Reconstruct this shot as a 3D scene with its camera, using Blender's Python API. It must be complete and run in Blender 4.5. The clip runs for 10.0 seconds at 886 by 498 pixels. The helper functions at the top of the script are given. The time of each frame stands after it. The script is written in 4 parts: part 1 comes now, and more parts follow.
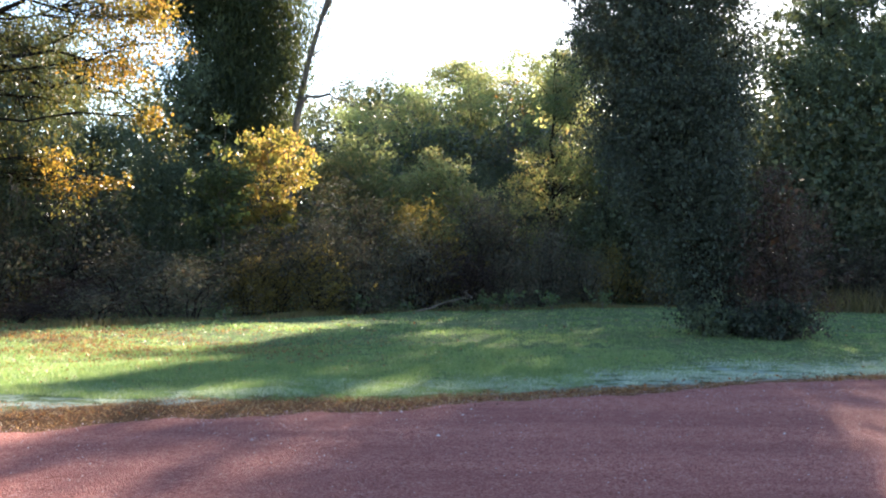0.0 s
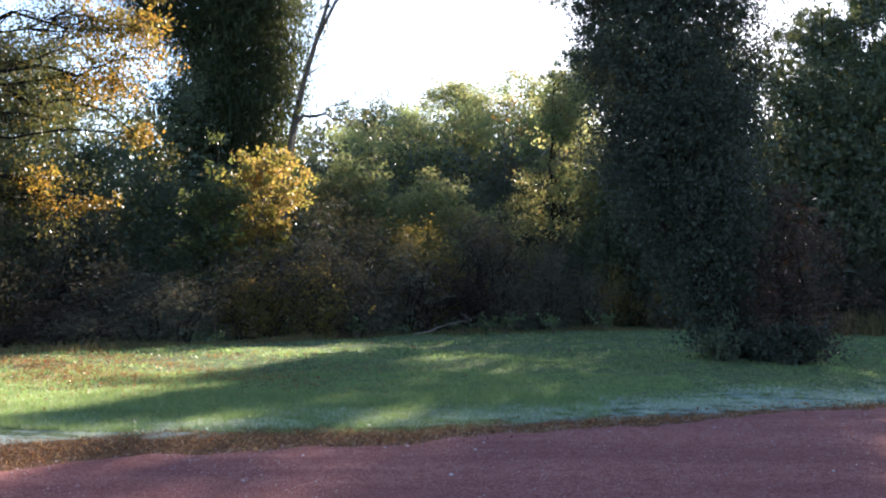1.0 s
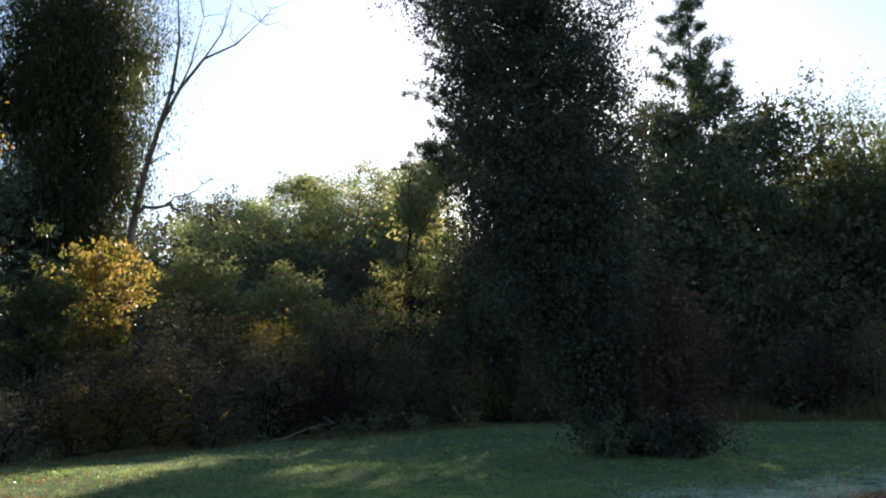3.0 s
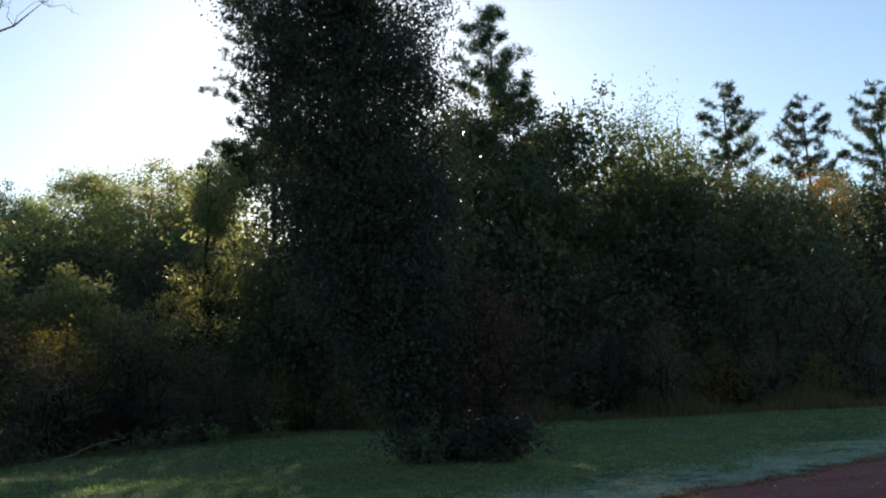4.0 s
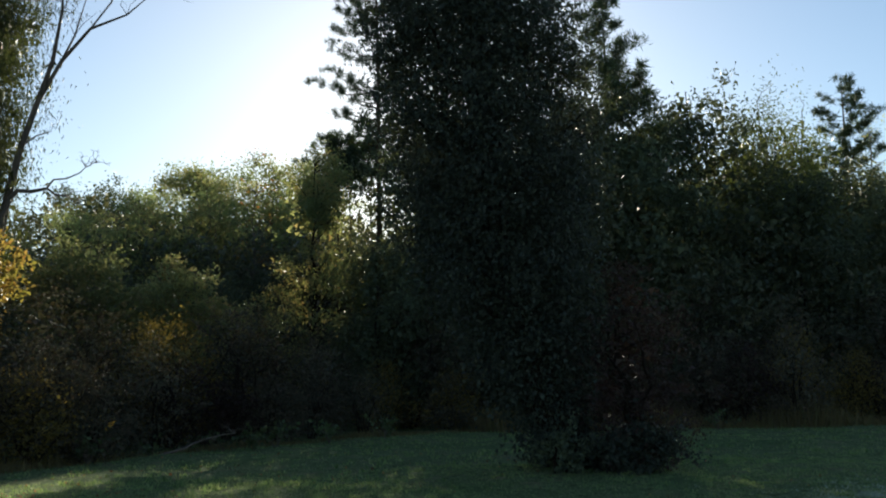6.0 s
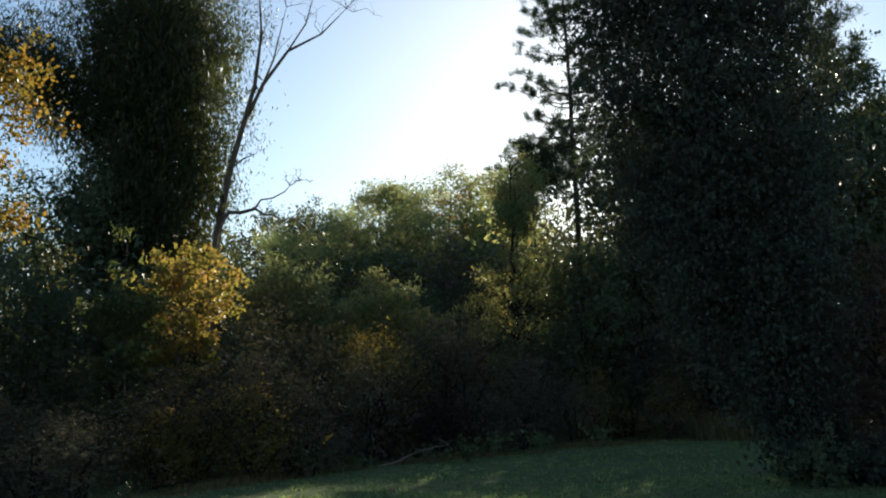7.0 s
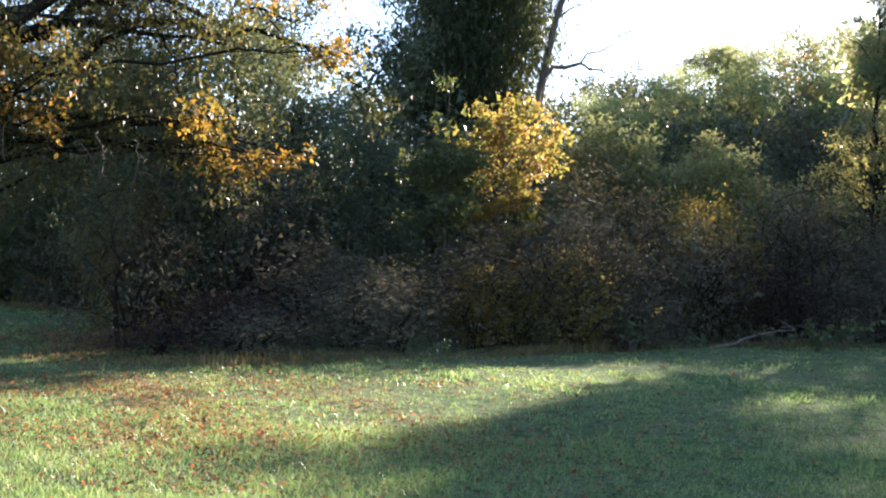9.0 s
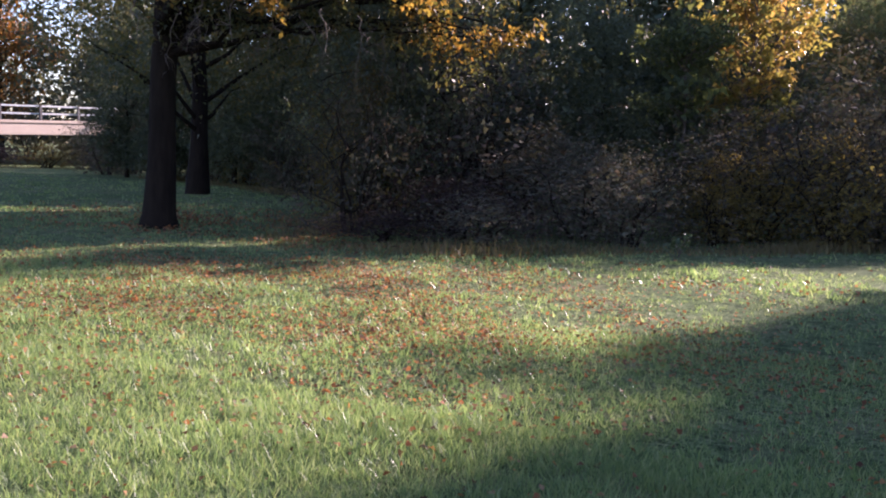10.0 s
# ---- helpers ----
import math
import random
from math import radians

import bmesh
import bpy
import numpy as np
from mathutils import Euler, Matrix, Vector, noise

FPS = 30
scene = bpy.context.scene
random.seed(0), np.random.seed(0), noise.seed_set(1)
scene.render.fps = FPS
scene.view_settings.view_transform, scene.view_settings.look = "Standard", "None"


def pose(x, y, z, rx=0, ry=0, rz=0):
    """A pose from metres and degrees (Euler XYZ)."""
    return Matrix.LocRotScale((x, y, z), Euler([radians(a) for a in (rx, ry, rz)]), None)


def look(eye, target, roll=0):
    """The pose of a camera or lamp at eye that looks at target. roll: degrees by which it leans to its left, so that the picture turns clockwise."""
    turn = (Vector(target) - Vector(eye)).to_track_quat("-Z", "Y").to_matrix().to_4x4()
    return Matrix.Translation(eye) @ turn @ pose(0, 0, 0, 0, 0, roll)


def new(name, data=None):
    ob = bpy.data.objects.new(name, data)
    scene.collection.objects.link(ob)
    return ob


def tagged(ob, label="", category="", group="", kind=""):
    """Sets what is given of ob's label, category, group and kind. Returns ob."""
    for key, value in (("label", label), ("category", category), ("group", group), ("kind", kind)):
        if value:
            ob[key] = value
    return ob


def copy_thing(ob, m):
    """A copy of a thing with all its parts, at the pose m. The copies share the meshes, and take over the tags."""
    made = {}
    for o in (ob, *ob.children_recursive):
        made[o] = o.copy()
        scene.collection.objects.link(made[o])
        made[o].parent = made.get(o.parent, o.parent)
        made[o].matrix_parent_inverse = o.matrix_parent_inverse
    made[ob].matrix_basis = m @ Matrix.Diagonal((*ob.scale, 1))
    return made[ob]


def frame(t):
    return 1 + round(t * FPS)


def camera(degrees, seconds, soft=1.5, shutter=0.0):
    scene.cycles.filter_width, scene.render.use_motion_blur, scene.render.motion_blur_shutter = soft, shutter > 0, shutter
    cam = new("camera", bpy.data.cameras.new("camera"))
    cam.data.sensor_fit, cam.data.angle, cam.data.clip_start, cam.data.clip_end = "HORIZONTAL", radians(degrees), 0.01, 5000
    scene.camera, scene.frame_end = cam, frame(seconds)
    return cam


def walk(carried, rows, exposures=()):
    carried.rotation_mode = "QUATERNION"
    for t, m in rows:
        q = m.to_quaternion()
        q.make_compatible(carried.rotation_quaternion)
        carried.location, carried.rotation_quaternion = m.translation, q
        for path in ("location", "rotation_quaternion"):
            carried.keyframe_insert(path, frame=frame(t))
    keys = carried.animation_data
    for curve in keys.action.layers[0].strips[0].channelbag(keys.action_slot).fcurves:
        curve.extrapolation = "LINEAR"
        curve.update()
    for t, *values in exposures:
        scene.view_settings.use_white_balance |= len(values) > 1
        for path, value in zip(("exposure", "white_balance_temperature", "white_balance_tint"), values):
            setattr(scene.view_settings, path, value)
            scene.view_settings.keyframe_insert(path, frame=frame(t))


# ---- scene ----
cam = camera(50.4, 10.0, soft=2.0)
METRES, EYE, TILT, LEAN, TURN = 9.868, 1.5, 0.0, 0.0, 0.0
ROWS = [
    (0.0, 0.0, 0.0, 0.0, -0.01, 1.14, -0.74),
    (0.5, -0.0057, 0.0395, -0.0021, 0.44, 1.95, -1.16),
    (1.0, -0.0148, 0.0798, -0.0024, -0.35, 2.53, -0.68),
    (1.5, -0.0264, 0.1217, -0.0012, 0.32, 0.82, 0.11),
    (2.0, -0.035, 0.1683, -0.0022, -1.39, 1.91, -0.06),
    (2.2, -0.0381, 0.1868, -0.0012, -3.72, 3.3, 0.12),
    (3.3, -0.0554, 0.2884, 0.0072, -12.56, 9.06, 1.58),
    (3.5, -0.0585, 0.3069, 0.0086, -15.58, 8.97, 1.65),
    (4.0, -0.0675, 0.3469, 0.006, -21.82, 8.22, 2.72),
    (4.5, -0.0779, 0.383, 0.0083, -24.16, 8.56, 3.43),
    (5.0, -0.0831, 0.4261, 0.009, -25.92, 9.36, 2.31),
    (5.5, -0.0885, 0.4737, 0.0082, -23.58, 9.16, 1.61),
    (6.0, -0.0929, 0.5228, 0.0093, -16.42, 8.4, 1.26),
    (6.2, -0.0975, 0.5465, 0.0094, -12.94, 7.88, 1.15),
    (7.3, -0.1228, 0.6766, 0.0096, -2.14, 9.68, 2.3),
    (7.5, -0.1274, 0.7003, 0.0097, -0.43, 9.16, 1.9),
    (8.0, -0.1392, 0.7577, 0.0098, 1.34, 6.3, 1.21),
    (8.5, -0.1529, 0.8142, 0.0008, 6.57, 3.68, 0.43),
    (9.0, -0.1703, 0.8652, 0.0006, 13.93, 1.65, -1.75),
    (9.5, -0.1928, 0.9166, -0.0009, 19.32, -0.56, -2.2),
    (10.0, -0.2167, 0.9684, -0.0058, 27.56, -5.51, -2.35),
]
EXPOSURES = [(0.0, 2.8, 5800, 14), (1.0, 2.35, 5550, 20), (2.2, 2.35, 5500, 22), (3.3, 1.25, 5900, 10), (3.8, 1.15, 5850, 8), (4.5, 0.95, 5800, 6), (5.5, 0.85, 5800, 5), (6.2, 0.9, 5800, 5), (7.5, 1.05, 5800, 5), (8.0, 1.2, 5850, 6), (8.5, 1.95, 6000, 12), (9.0, 2.6, 5600, 20), (9.5, 2.6, 5600, 32), (10.0, 2.15, 5600, 40)]
walk(cam, [(t, pose(0, 0, EYE, TILT, LEAN, TURN) @ pose(METRES * x, METRES * y, METRES * z, 90 + pitch, roll, yaw)) for t, x, y, z, yaw, pitch, roll in ROWS], EXPOSURES)

# ---- light: a low morning sun behind the trees, clear sky ----
SUN_AZ, SUN_EL = 15.0, 18.5
world = bpy.data.worlds.new("sky")
scene.world = world
world.use_nodes = True
wn = world.node_tree.nodes
sky = wn.new("ShaderNodeTexSky")
sky.sky_type = "NISHITA"
sky.sun_disc = False
sky.sun_elevation = radians(SUN_EL)
sky.sun_rotation = radians(SUN_AZ)
sky.air_density, sky.dust_density, sky.ozone_density = 1.0, 0.27, 0.35
wn["Background"].inputs["Strength"].default_value = 0.068
world.node_tree.links.new(sky.outputs["Color"], wn["Background"].inputs["Color"])
sun = new("sun", bpy.data.lights.new("sun", "SUN"))
sun.data.energy, sun.data.angle, sun.data.color = 5.0, radians(0.6), (1.0, 0.83, 0.60)
_a, _e = radians(SUN_AZ), radians(SUN_EL)
SUN_DIR = Vector((math.sin(_a) * math.cos(_e), math.cos(_a) * math.cos(_e), math.sin(_e)))
sun.matrix_world = look(SUN_DIR * 200, (0, 0, 0))


# ---- materials ----
def material(name):
    m = bpy.data.materials.new(name)
    m.use_nodes = True
    nodes, links = m.node_tree.nodes, m.node_tree.links
    return m, nodes, links, nodes["Principled BSDF"]


def ramp(nodes, stops):
    r = nodes.new("ShaderNodeValToRGB")
    while len(r.color_ramp.elements) < len(stops):
        r.color_ramp.elements.new(0.5)
    for e, (p, c) in zip(r.color_ramp.elements, stops):
        e.position, e.color = p, (*c, 1)
    return r


def noise_node(nodes, links, scale, detail=4.0, coords=None, rough=0.55):
    n = nodes.new("ShaderNodeTexNoise")
    n.inputs["Scale"].default_value, n.inputs["Detail"].default_value, n.inputs["Roughness"].default_value = scale, detail, rough
    if coords:
        links.new(coords, n.inputs["Vector"])
    return n


def mix_colour(nodes, links, fac, a, b, mode="MIX"):
    n = nodes.new("ShaderNodeMix")
    n.data_type, n.blend_type = "RGBA", mode
    for sock, v in ((n.inputs[0], fac), (n.inputs[6], a), (n.inputs[7], b)):
        if isinstance(v, bpy.types.NodeSocket):
            links.new(v, sock)
        elif isinstance(v, (int, float)):
            sock.default_value = v
        else:
            sock.default_value = (*v, 1)
    return n.outputs[2]


def math_node(nodes, links, op, a, b=0.0, c=0.0, clamp=False):
    n = nodes.new("ShaderNodeMath")
    n.operation, n.use_clamp = op, clamp
    for sock, v in zip(n.inputs, (a, b, c)):
        if isinstance(v, bpy.types.NodeSocket):
            links.new(v, sock)
        else:
            sock.default_value = v
    return n.outputs[0]


def smooth(nodes, links, value, lo, hi):
    n = nodes.new("ShaderNodeMapRange")
    n.interpolation_type = "SMOOTHSTEP"
    links.new(value, n.inputs["Value"])
    n.inputs["From Min"].default_value, n.inputs["From Max"].default_value = lo, hi
    return n.outputs["Result"]


def leaf_material(name, colours, glow=0.5, rough=0.5, patch=0.6, second=None, spec=0.2, tint=(1.75, 1.58, 0.9)):
    """Leaves: every leaf its own shade, drifting over the crown in patches; thin enough to let light through."""
    m, nodes, links, p = material(name)
    geo, obj = nodes.new("ShaderNodeNewGeometry"), nodes.new("ShaderNodeObjectInfo")
    r = ramp(nodes, [(i / max(1, len(colours) - 1), c) for i, c in enumerate(colours)])
    links.new(geo.outputs["Random Per Island"], r.inputs["Fac"])
    colour = r.outputs["Color"]
    big = noise_node(nodes, links, patch, 2.0, geo.outputs["Position"])
    if second:
        colour = mix_colour(nodes, links, smooth(nodes, links, big.outputs["Fac"], 0.44, 0.62), colour, second)
    shade = math_node(nodes, links, "MULTIPLY_ADD", big.outputs["Fac"], 0.7, 0.40)
    shade = math_node(nodes, links, "MULTIPLY_ADD", obj.outputs["Random"], 0.6, shade)
    hsv = nodes.new("ShaderNodeHueSaturation")
    links.new(colour, hsv.inputs["Color"])
    links.new(shade, hsv.inputs["Value"])
    links.new(hsv.outputs["Color"], p.inputs["Base Color"])
    p.inputs["Roughness"].default_value = rough
    p.inputs["Specular IOR Level"].default_value = spec
    tr = nodes.new("ShaderNodeBsdfTranslucent")
    warm = mix_colour(nodes, links, 1.0, hsv.outputs["Color"], tint, "MULTIPLY")
    links.new(warm, tr.inputs["Color"])
    mixer = nodes.new("ShaderNodeMixShader")
    mixer.inputs[0].default_value = glow
    links.new(p.outputs[0], mixer.inputs[1])
    links.new(tr.outputs[0], mixer.inputs[2])
    links.new(mixer.outputs[0], nodes["Material Output"].inputs["Surface"])
    return m


def bark_material(name, dark, light, scale=9.0):
    m, nodes, links, p = material(name)
    tc = nodes.new("ShaderNodeTexCoord")
    mp = nodes.new("ShaderNodeMapping")
    mp.inputs["Scale"].default_value = (1, 1, 0.22)
    links.new(tc.outputs["Object"], mp.inputs["Vector"])
    n = noise_node(nodes, links, scale, 6.0, mp.outputs["Vector"], 0.65)
    n2 = noise_node(nodes, links, 1.1, 3.0, tc.outputs["Object"])
    r = ramp(nodes, [(0.3, dark), (0.7, light)])
    links.new(n.outputs["Fac"], r.inputs["Fac"])
    c = mix_colour(nodes, links, math_node(nodes, links, "MULTIPLY", n2.outputs["Fac"], 0.5), r.outputs["Color"], dark)
    links.new(c, p.inputs["Base Color"])
    p.inputs["Roughness"].default_value = 0.95
    p.inputs["Specular IOR Level"].default_value = 0.1
    b = nodes.new("ShaderNodeBump")
    b.inputs["Strength"].default_value, b.inputs["Distance"].default_value = 0.9, 0.03
    links.new(n.outputs["Fac"], b.inputs["Height"])
    links.new(b.outputs["Normal"], p.inputs["Normal"])
    return m


# bark_dark is toned down further: shade under the oak's canopy is in its colour
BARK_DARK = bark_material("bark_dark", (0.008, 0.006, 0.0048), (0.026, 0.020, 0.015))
BARK_GREY = bark_material("bark_grey", (0.06, 0.05, 0.042), (0.24, 0.20, 0.165))
BARK_PINE = bark_material("bark_pine", (0.03, 0.022, 0.017), (0.12, 0.085, 0.06))
LEAF_IVY = leaf_material("leaf_ivy", [(0.023, 0.029, 0.024), (0.033, 0.042, 0.032), (0.046, 0.057, 0.04)], glow=0.15, rough=0.45, spec=0.14)
LEAF_WILLOW = leaf_material("leaf_willow", [(0.032, 0.046, 0.024), (0.05, 0.068, 0.03), (0.08, 0.095, 0.036)], glow=0.38, spec=0.2)
LEAF_WILLOW_PALE = leaf_material("leaf_willow_pale", [(0.05, 0.07, 0.03), (0.08, 0.105, 0.04), (0.12, 0.135, 0.05)], glow=0.5, spec=0.2)
LEAF_OAK = leaf_material("leaf_oak", [(0.05, 0.06, 0.02), (0.16, 0.11, 0.025), (0.30, 0.20, 0.045), (0.24, 0.125, 0.04)], glow=0.5, second=(0.14, 0.12, 0.03), patch=0.9)
LEAF_OAK_GREEN = leaf_material("leaf_oak_green", [(0.04, 0.05, 0.025), (0.06, 0.07, 0.03), (0.11, 0.09, 0.03)], glow=0.4)
LEAF_GOLD = leaf_material("leaf_gold", [(0.2, 0.19, 0.06), (0.30, 0.25, 0.085), (0.34, 0.26, 0.09), (0.36, 0.2, 0.085)], glow=0.46, patch=1.1, second=(0.17, 0.17, 0.05))
LEAF_SHRUB = leaf_material("leaf_shrub", [(0.052, 0.055, 0.045), (0.073, 0.077, 0.055), (0.092, 0.084, 0.061), (0.102, 0.076, 0.06)], glow=0.12, rough=0.8, spec=0.03)
LEAF_SHRUB_RED = leaf_material("leaf_shrub_red", [(0.028, 0.021, 0.02), (0.044, 0.028, 0.026), (0.042, 0.036, 0.028)], glow=0.18, rough=0.6, spec=0.08)
LEAF_SHRUB_YELLOW = leaf_material("leaf_shrub_yellow", [(0.08, 0.075, 0.03), (0.13, 0.105, 0.035), (0.17, 0.13, 0.04)], glow=0.4, rough=0.7, spec=0.08)
LEAF_MID = leaf_material("leaf_mid", [(0.11, 0.13, 0.065), (0.17, 0.195, 0.09), (0.24, 0.24, 0.115), (0.26, 0.205, 0.10)], glow=0.62, patch=0.22, second=(0.13, 0.165, 0.08), tint=(1.6, 1.55, 1.1))
LEAF_GREEN = leaf_material("leaf_green", [(0.048, 0.064, 0.046), (0.07, 0.09, 0.056), (0.095, 0.112, 0.066)], glow=0.28, patch=0.3, spec=0.12)
LEAF_THIN = leaf_material("leaf_thin", [(0.11, 0.13, 0.06), (0.17, 0.185, 0.08), (0.23, 0.215, 0.095), (0.25, 0.175, 0.08)], glow=0.56, patch=0.4, second=(0.10, 0.125, 0.062), tint=(1.6, 1.52, 1.0))
LEAF_FEATHER = leaf_material("leaf_feather", [(0.05, 0.07, 0.032), (0.075, 0.10, 0.04), (0.11, 0.13, 0.05)], glow=0.45, patch=0.3, spec=0.12)
LEAF_RUST = leaf_material("leaf_rust", [(0.08, 0.06, 0.02), (0.17, 0.09, 0.025), (0.24, 0.10, 0.03)], glow=0.45, patch=0.4)
NEEDLE = leaf_material("needle", [(0.02, 0.035, 0.02), (0.03, 0.05, 0.027), (0.05, 0.065, 0.03)], glow=0.25, rough=0.5)
LEAF_FAR = leaf_material("leaf_far", [(0.045, 0.056, 0.038), (0.066, 0.076, 0.046), (0.092, 0.088, 0.052)], glow=0.3, patch=0.08)
GRASS = leaf_material("grass_blade", [(0.055, 0.095, 0.04), (0.095, 0.155, 0.065), (0.135, 0.2, 0.08), (0.175, 0.235, 0.10), (0.25, 0.28, 0.15)], glow=0.5, rough=0.4, patch=1.6, spec=0.4, tint=(1.6, 1.58, 1.0))
GRASS_FROST = leaf_material("grass_frosted", [(0.24, 0.33, 0.25), (0.40, 0.48, 0.40), (0.58, 0.62, 0.55)], glow=0.25, rough=0.5, patch=0.9)
GRASS_DEAD = leaf_material("grass_dead", [(0.08, 0.04, 0.022), (0.16, 0.08, 0.038), (0.23, 0.125, 0.058), (0.34, 0.26, 0.16)], glow=0.3, rough=0.6, patch=0.9)
GRASS_TALL = leaf_material("grass_tall", [(0.08, 0.07, 0.04), (0.14, 0.11, 0.055), (0.10, 0.105, 0.042)], glow=0.35, rough=0.6)
LEAF_WEED = leaf_material("leaf_weed", [(0.045, 0.07, 0.036), (0.07, 0.10, 0.048), (0.10, 0.13, 0.065)], glow=0.3)
LITTER = leaf_material("leaf_litter", [(0.075, 0.04, 0.026), (0.14, 0.065, 0.036), (0.25, 0.105, 0.05), (0.32, 0.15, 0.07), (0.24, 0.175, 0.12)], glow=0.3, rough=0.7, patch=2.0, spec=0.15)


def ground_material():
    """Soil and turf: green thatch, bleached patches, a frosted margin and a dead brown verge along the road."""
    m, nodes, links, p = material("turf")
    geo = nodes.new("ShaderNodeNewGeometry")
    pos = geo.outputs["Position"]
    at = nodes.new("ShaderNodeAttribute")
    at.attribute_name = "verge"
    fine = noise_node(nodes, links, 26.0, 6.0, pos, 0.7)
    mid = noise_node(nodes, links, 1.3, 5.0, pos, 0.6)
    big = noise_node(nodes, links, 0.28, 3.0, pos)
    turf = ramp(nodes, [(0.36, (0.022, 0.033, 0.016)), (0.5, (0.115, 0.16, 0.068)), (0.62, (0.27, 0.30, 0.15))])
    links.new(fine.outputs["Fac"], turf.inputs["Fac"])
    c = mix_colour(nodes, links, smooth(nodes, links, mid.outputs["Fac"], 0.5, 0.72), turf.outputs["Color"], (0.19, 0.175, 0.1))
    c = mix_colour(nodes, links, smooth(nodes, links, big.outputs["Fac"], 0.45, 0.7), c, (0.09, 0.135, 0.055))
    clumps = noise_node(nodes, links, 5.5, 4.0, pos, 0.7)
    c = mix_colour(nodes, links, math_node(nodes, links, "MULTIPLY", smooth(nodes, links, clumps.outputs["Fac"], 0.5, 0.66), 0.7), c, (0.03, 0.045, 0.022))
    c = mix_colour(nodes, links, math_node(nodes, links, "MULTIPLY", smooth(nodes, links, clumps.outputs["Fac"], 0.46, 0.32), 0.5), c, (0.21, 0.25, 0.12))
    edge = math_node(nodes, links, "MULTIPLY_ADD", mid.outputs["Fac"], 1.6, math_node(nodes, links, "SUBTRACT", at.outputs["Fac"], 0.8))
    frost = math_node(nodes, links, "MULTIPLY", smooth(nodes, links, edge, 2.7, 1.6), smooth(nodes, links, noise_node(nodes, links, 2.6, 5.0, pos, 0.7).outputs["Fac"], 0.42, 0.58))
    c = mix_colour(nodes, links, math_node(nodes, links, "MULTIPLY", frost, 0.85), c, (0.32, 0.39, 0.34))
    sep = nodes.new("ShaderNodeSeparateXYZ")
    links.new(pos, sep.inputs[0])
    thin = math_node(nodes, links, "MULTIPLY", smooth(nodes, links, sep.outputs["X"], -1.0, 4.0), 0.75)
    brown = smooth(nodes, links, math_node(nodes, links, "MULTIPLY_ADD", big.outputs["Fac"], 1.2, math_node(nodes, links, "ADD", math_node(nodes, links, "SUBTRACT", edge, 0.6), thin)), 1.3, 0.8)
    dead = ramp(nodes, [(0.3, (0.05, 0.026, 0.014)), (0.7, (0.21, 0.115, 0.055))])
    links.new(fine.outputs["Fac"], dead.inputs["Fac"])
    c = mix_colour(nodes, links, brown, c, dead.outputs["Color"])
    links.new(c, p.inputs["Base Color"])
    p.inputs["Roughness"].default_value = 1.0
    p.inputs["Specular IOR Level"].default_value = 0.03
    b = nodes.new("ShaderNodeBump")
    b.inputs["Strength"].default_value, b.inputs["Distance"].default_value = 1.0, 0.05
    links.new(fine.outputs["Fac"], b.inputs["Height"])
    links.new(b.outputs["Normal"], p.inputs["Normal"])
    return m


def gravel_material():
    m, nodes, links, p = material("red_gravel")
    geo = nodes.new("ShaderNodeNewGeometry")
    pos = geo.outputs["Position"]
    v = nodes.new("ShaderNodeTexVoronoi")
    v.inputs["Scale"].default_value = 62.0
    links.new(pos, v.inputs["Vector"])
    grain = noise_node(nodes, links, 66.0, 3.0, pos, 0.8)
    lumps = noise_node(nodes, links, 5.0, 4.0, pos, 0.7)
    mp = nodes.new("ShaderNodeMapping")
    mp.inputs["Rotation"].default_value = (0, 0, radians(-24))
    mp.inputs["Scale"].default_value = (0.12, 0.9, 1)
    links.new(pos, mp.inputs["Vector"])
    tracks = noise_node(nodes, links, 1.0, 3.0, mp.outputs["Vector"])
    r = ramp(nodes, [(0.24, (0.08, 0.027, 0.022)), (0.5, (0.31, 0.115, 0.092)), (0.72, (0.43, 0.175, 0.145)), (0.92, (0.58, 0.36, 0.31))])
    cellv = nodes.new("ShaderNodeSeparateColor")
    links.new(v.outputs["Color"], cellv.inputs[0])
    f = math_node(nodes, links, "MULTIPLY_ADD", smooth(nodes, links, grain.outputs["Fac"], 0.3, 0.7), 0.5, math_node(nodes, links, "MULTIPLY", cellv.outputs[0], 0.32))
    f = math_node(nodes, links, "MULTIPLY_ADD", lumps.outputs["Fac"], 0.36, f)
    links.new(f, r.inputs["Fac"])
    c = mix_colour(nodes, links, math_node(nodes, links, "MULTIPLY", smooth(nodes, links, tracks.outputs["Fac"], 0.4, 0.65), 0.45), r.outputs["Color"], (0.19, 0.07, 0.062))
    links.new(c, p.inputs["Base Color"])
    p.inputs["Roughness"].default_value = 1.0
    p.inputs["Specular IOR Level"].default_value = 0.08
    b = nodes.new("ShaderNodeBump")
    b.inputs["Strength"].default_value, b.inputs["Distance"].default_value = 1.0, 0.02
    h = math_node(nodes, links, "SUBTRACT", grain.outputs["Fac"], v.outputs["Distance"])
    links.new(h, b.inputs["Height"])
    links.new(b.outputs["Normal"], p.inputs["Normal"])
    return m


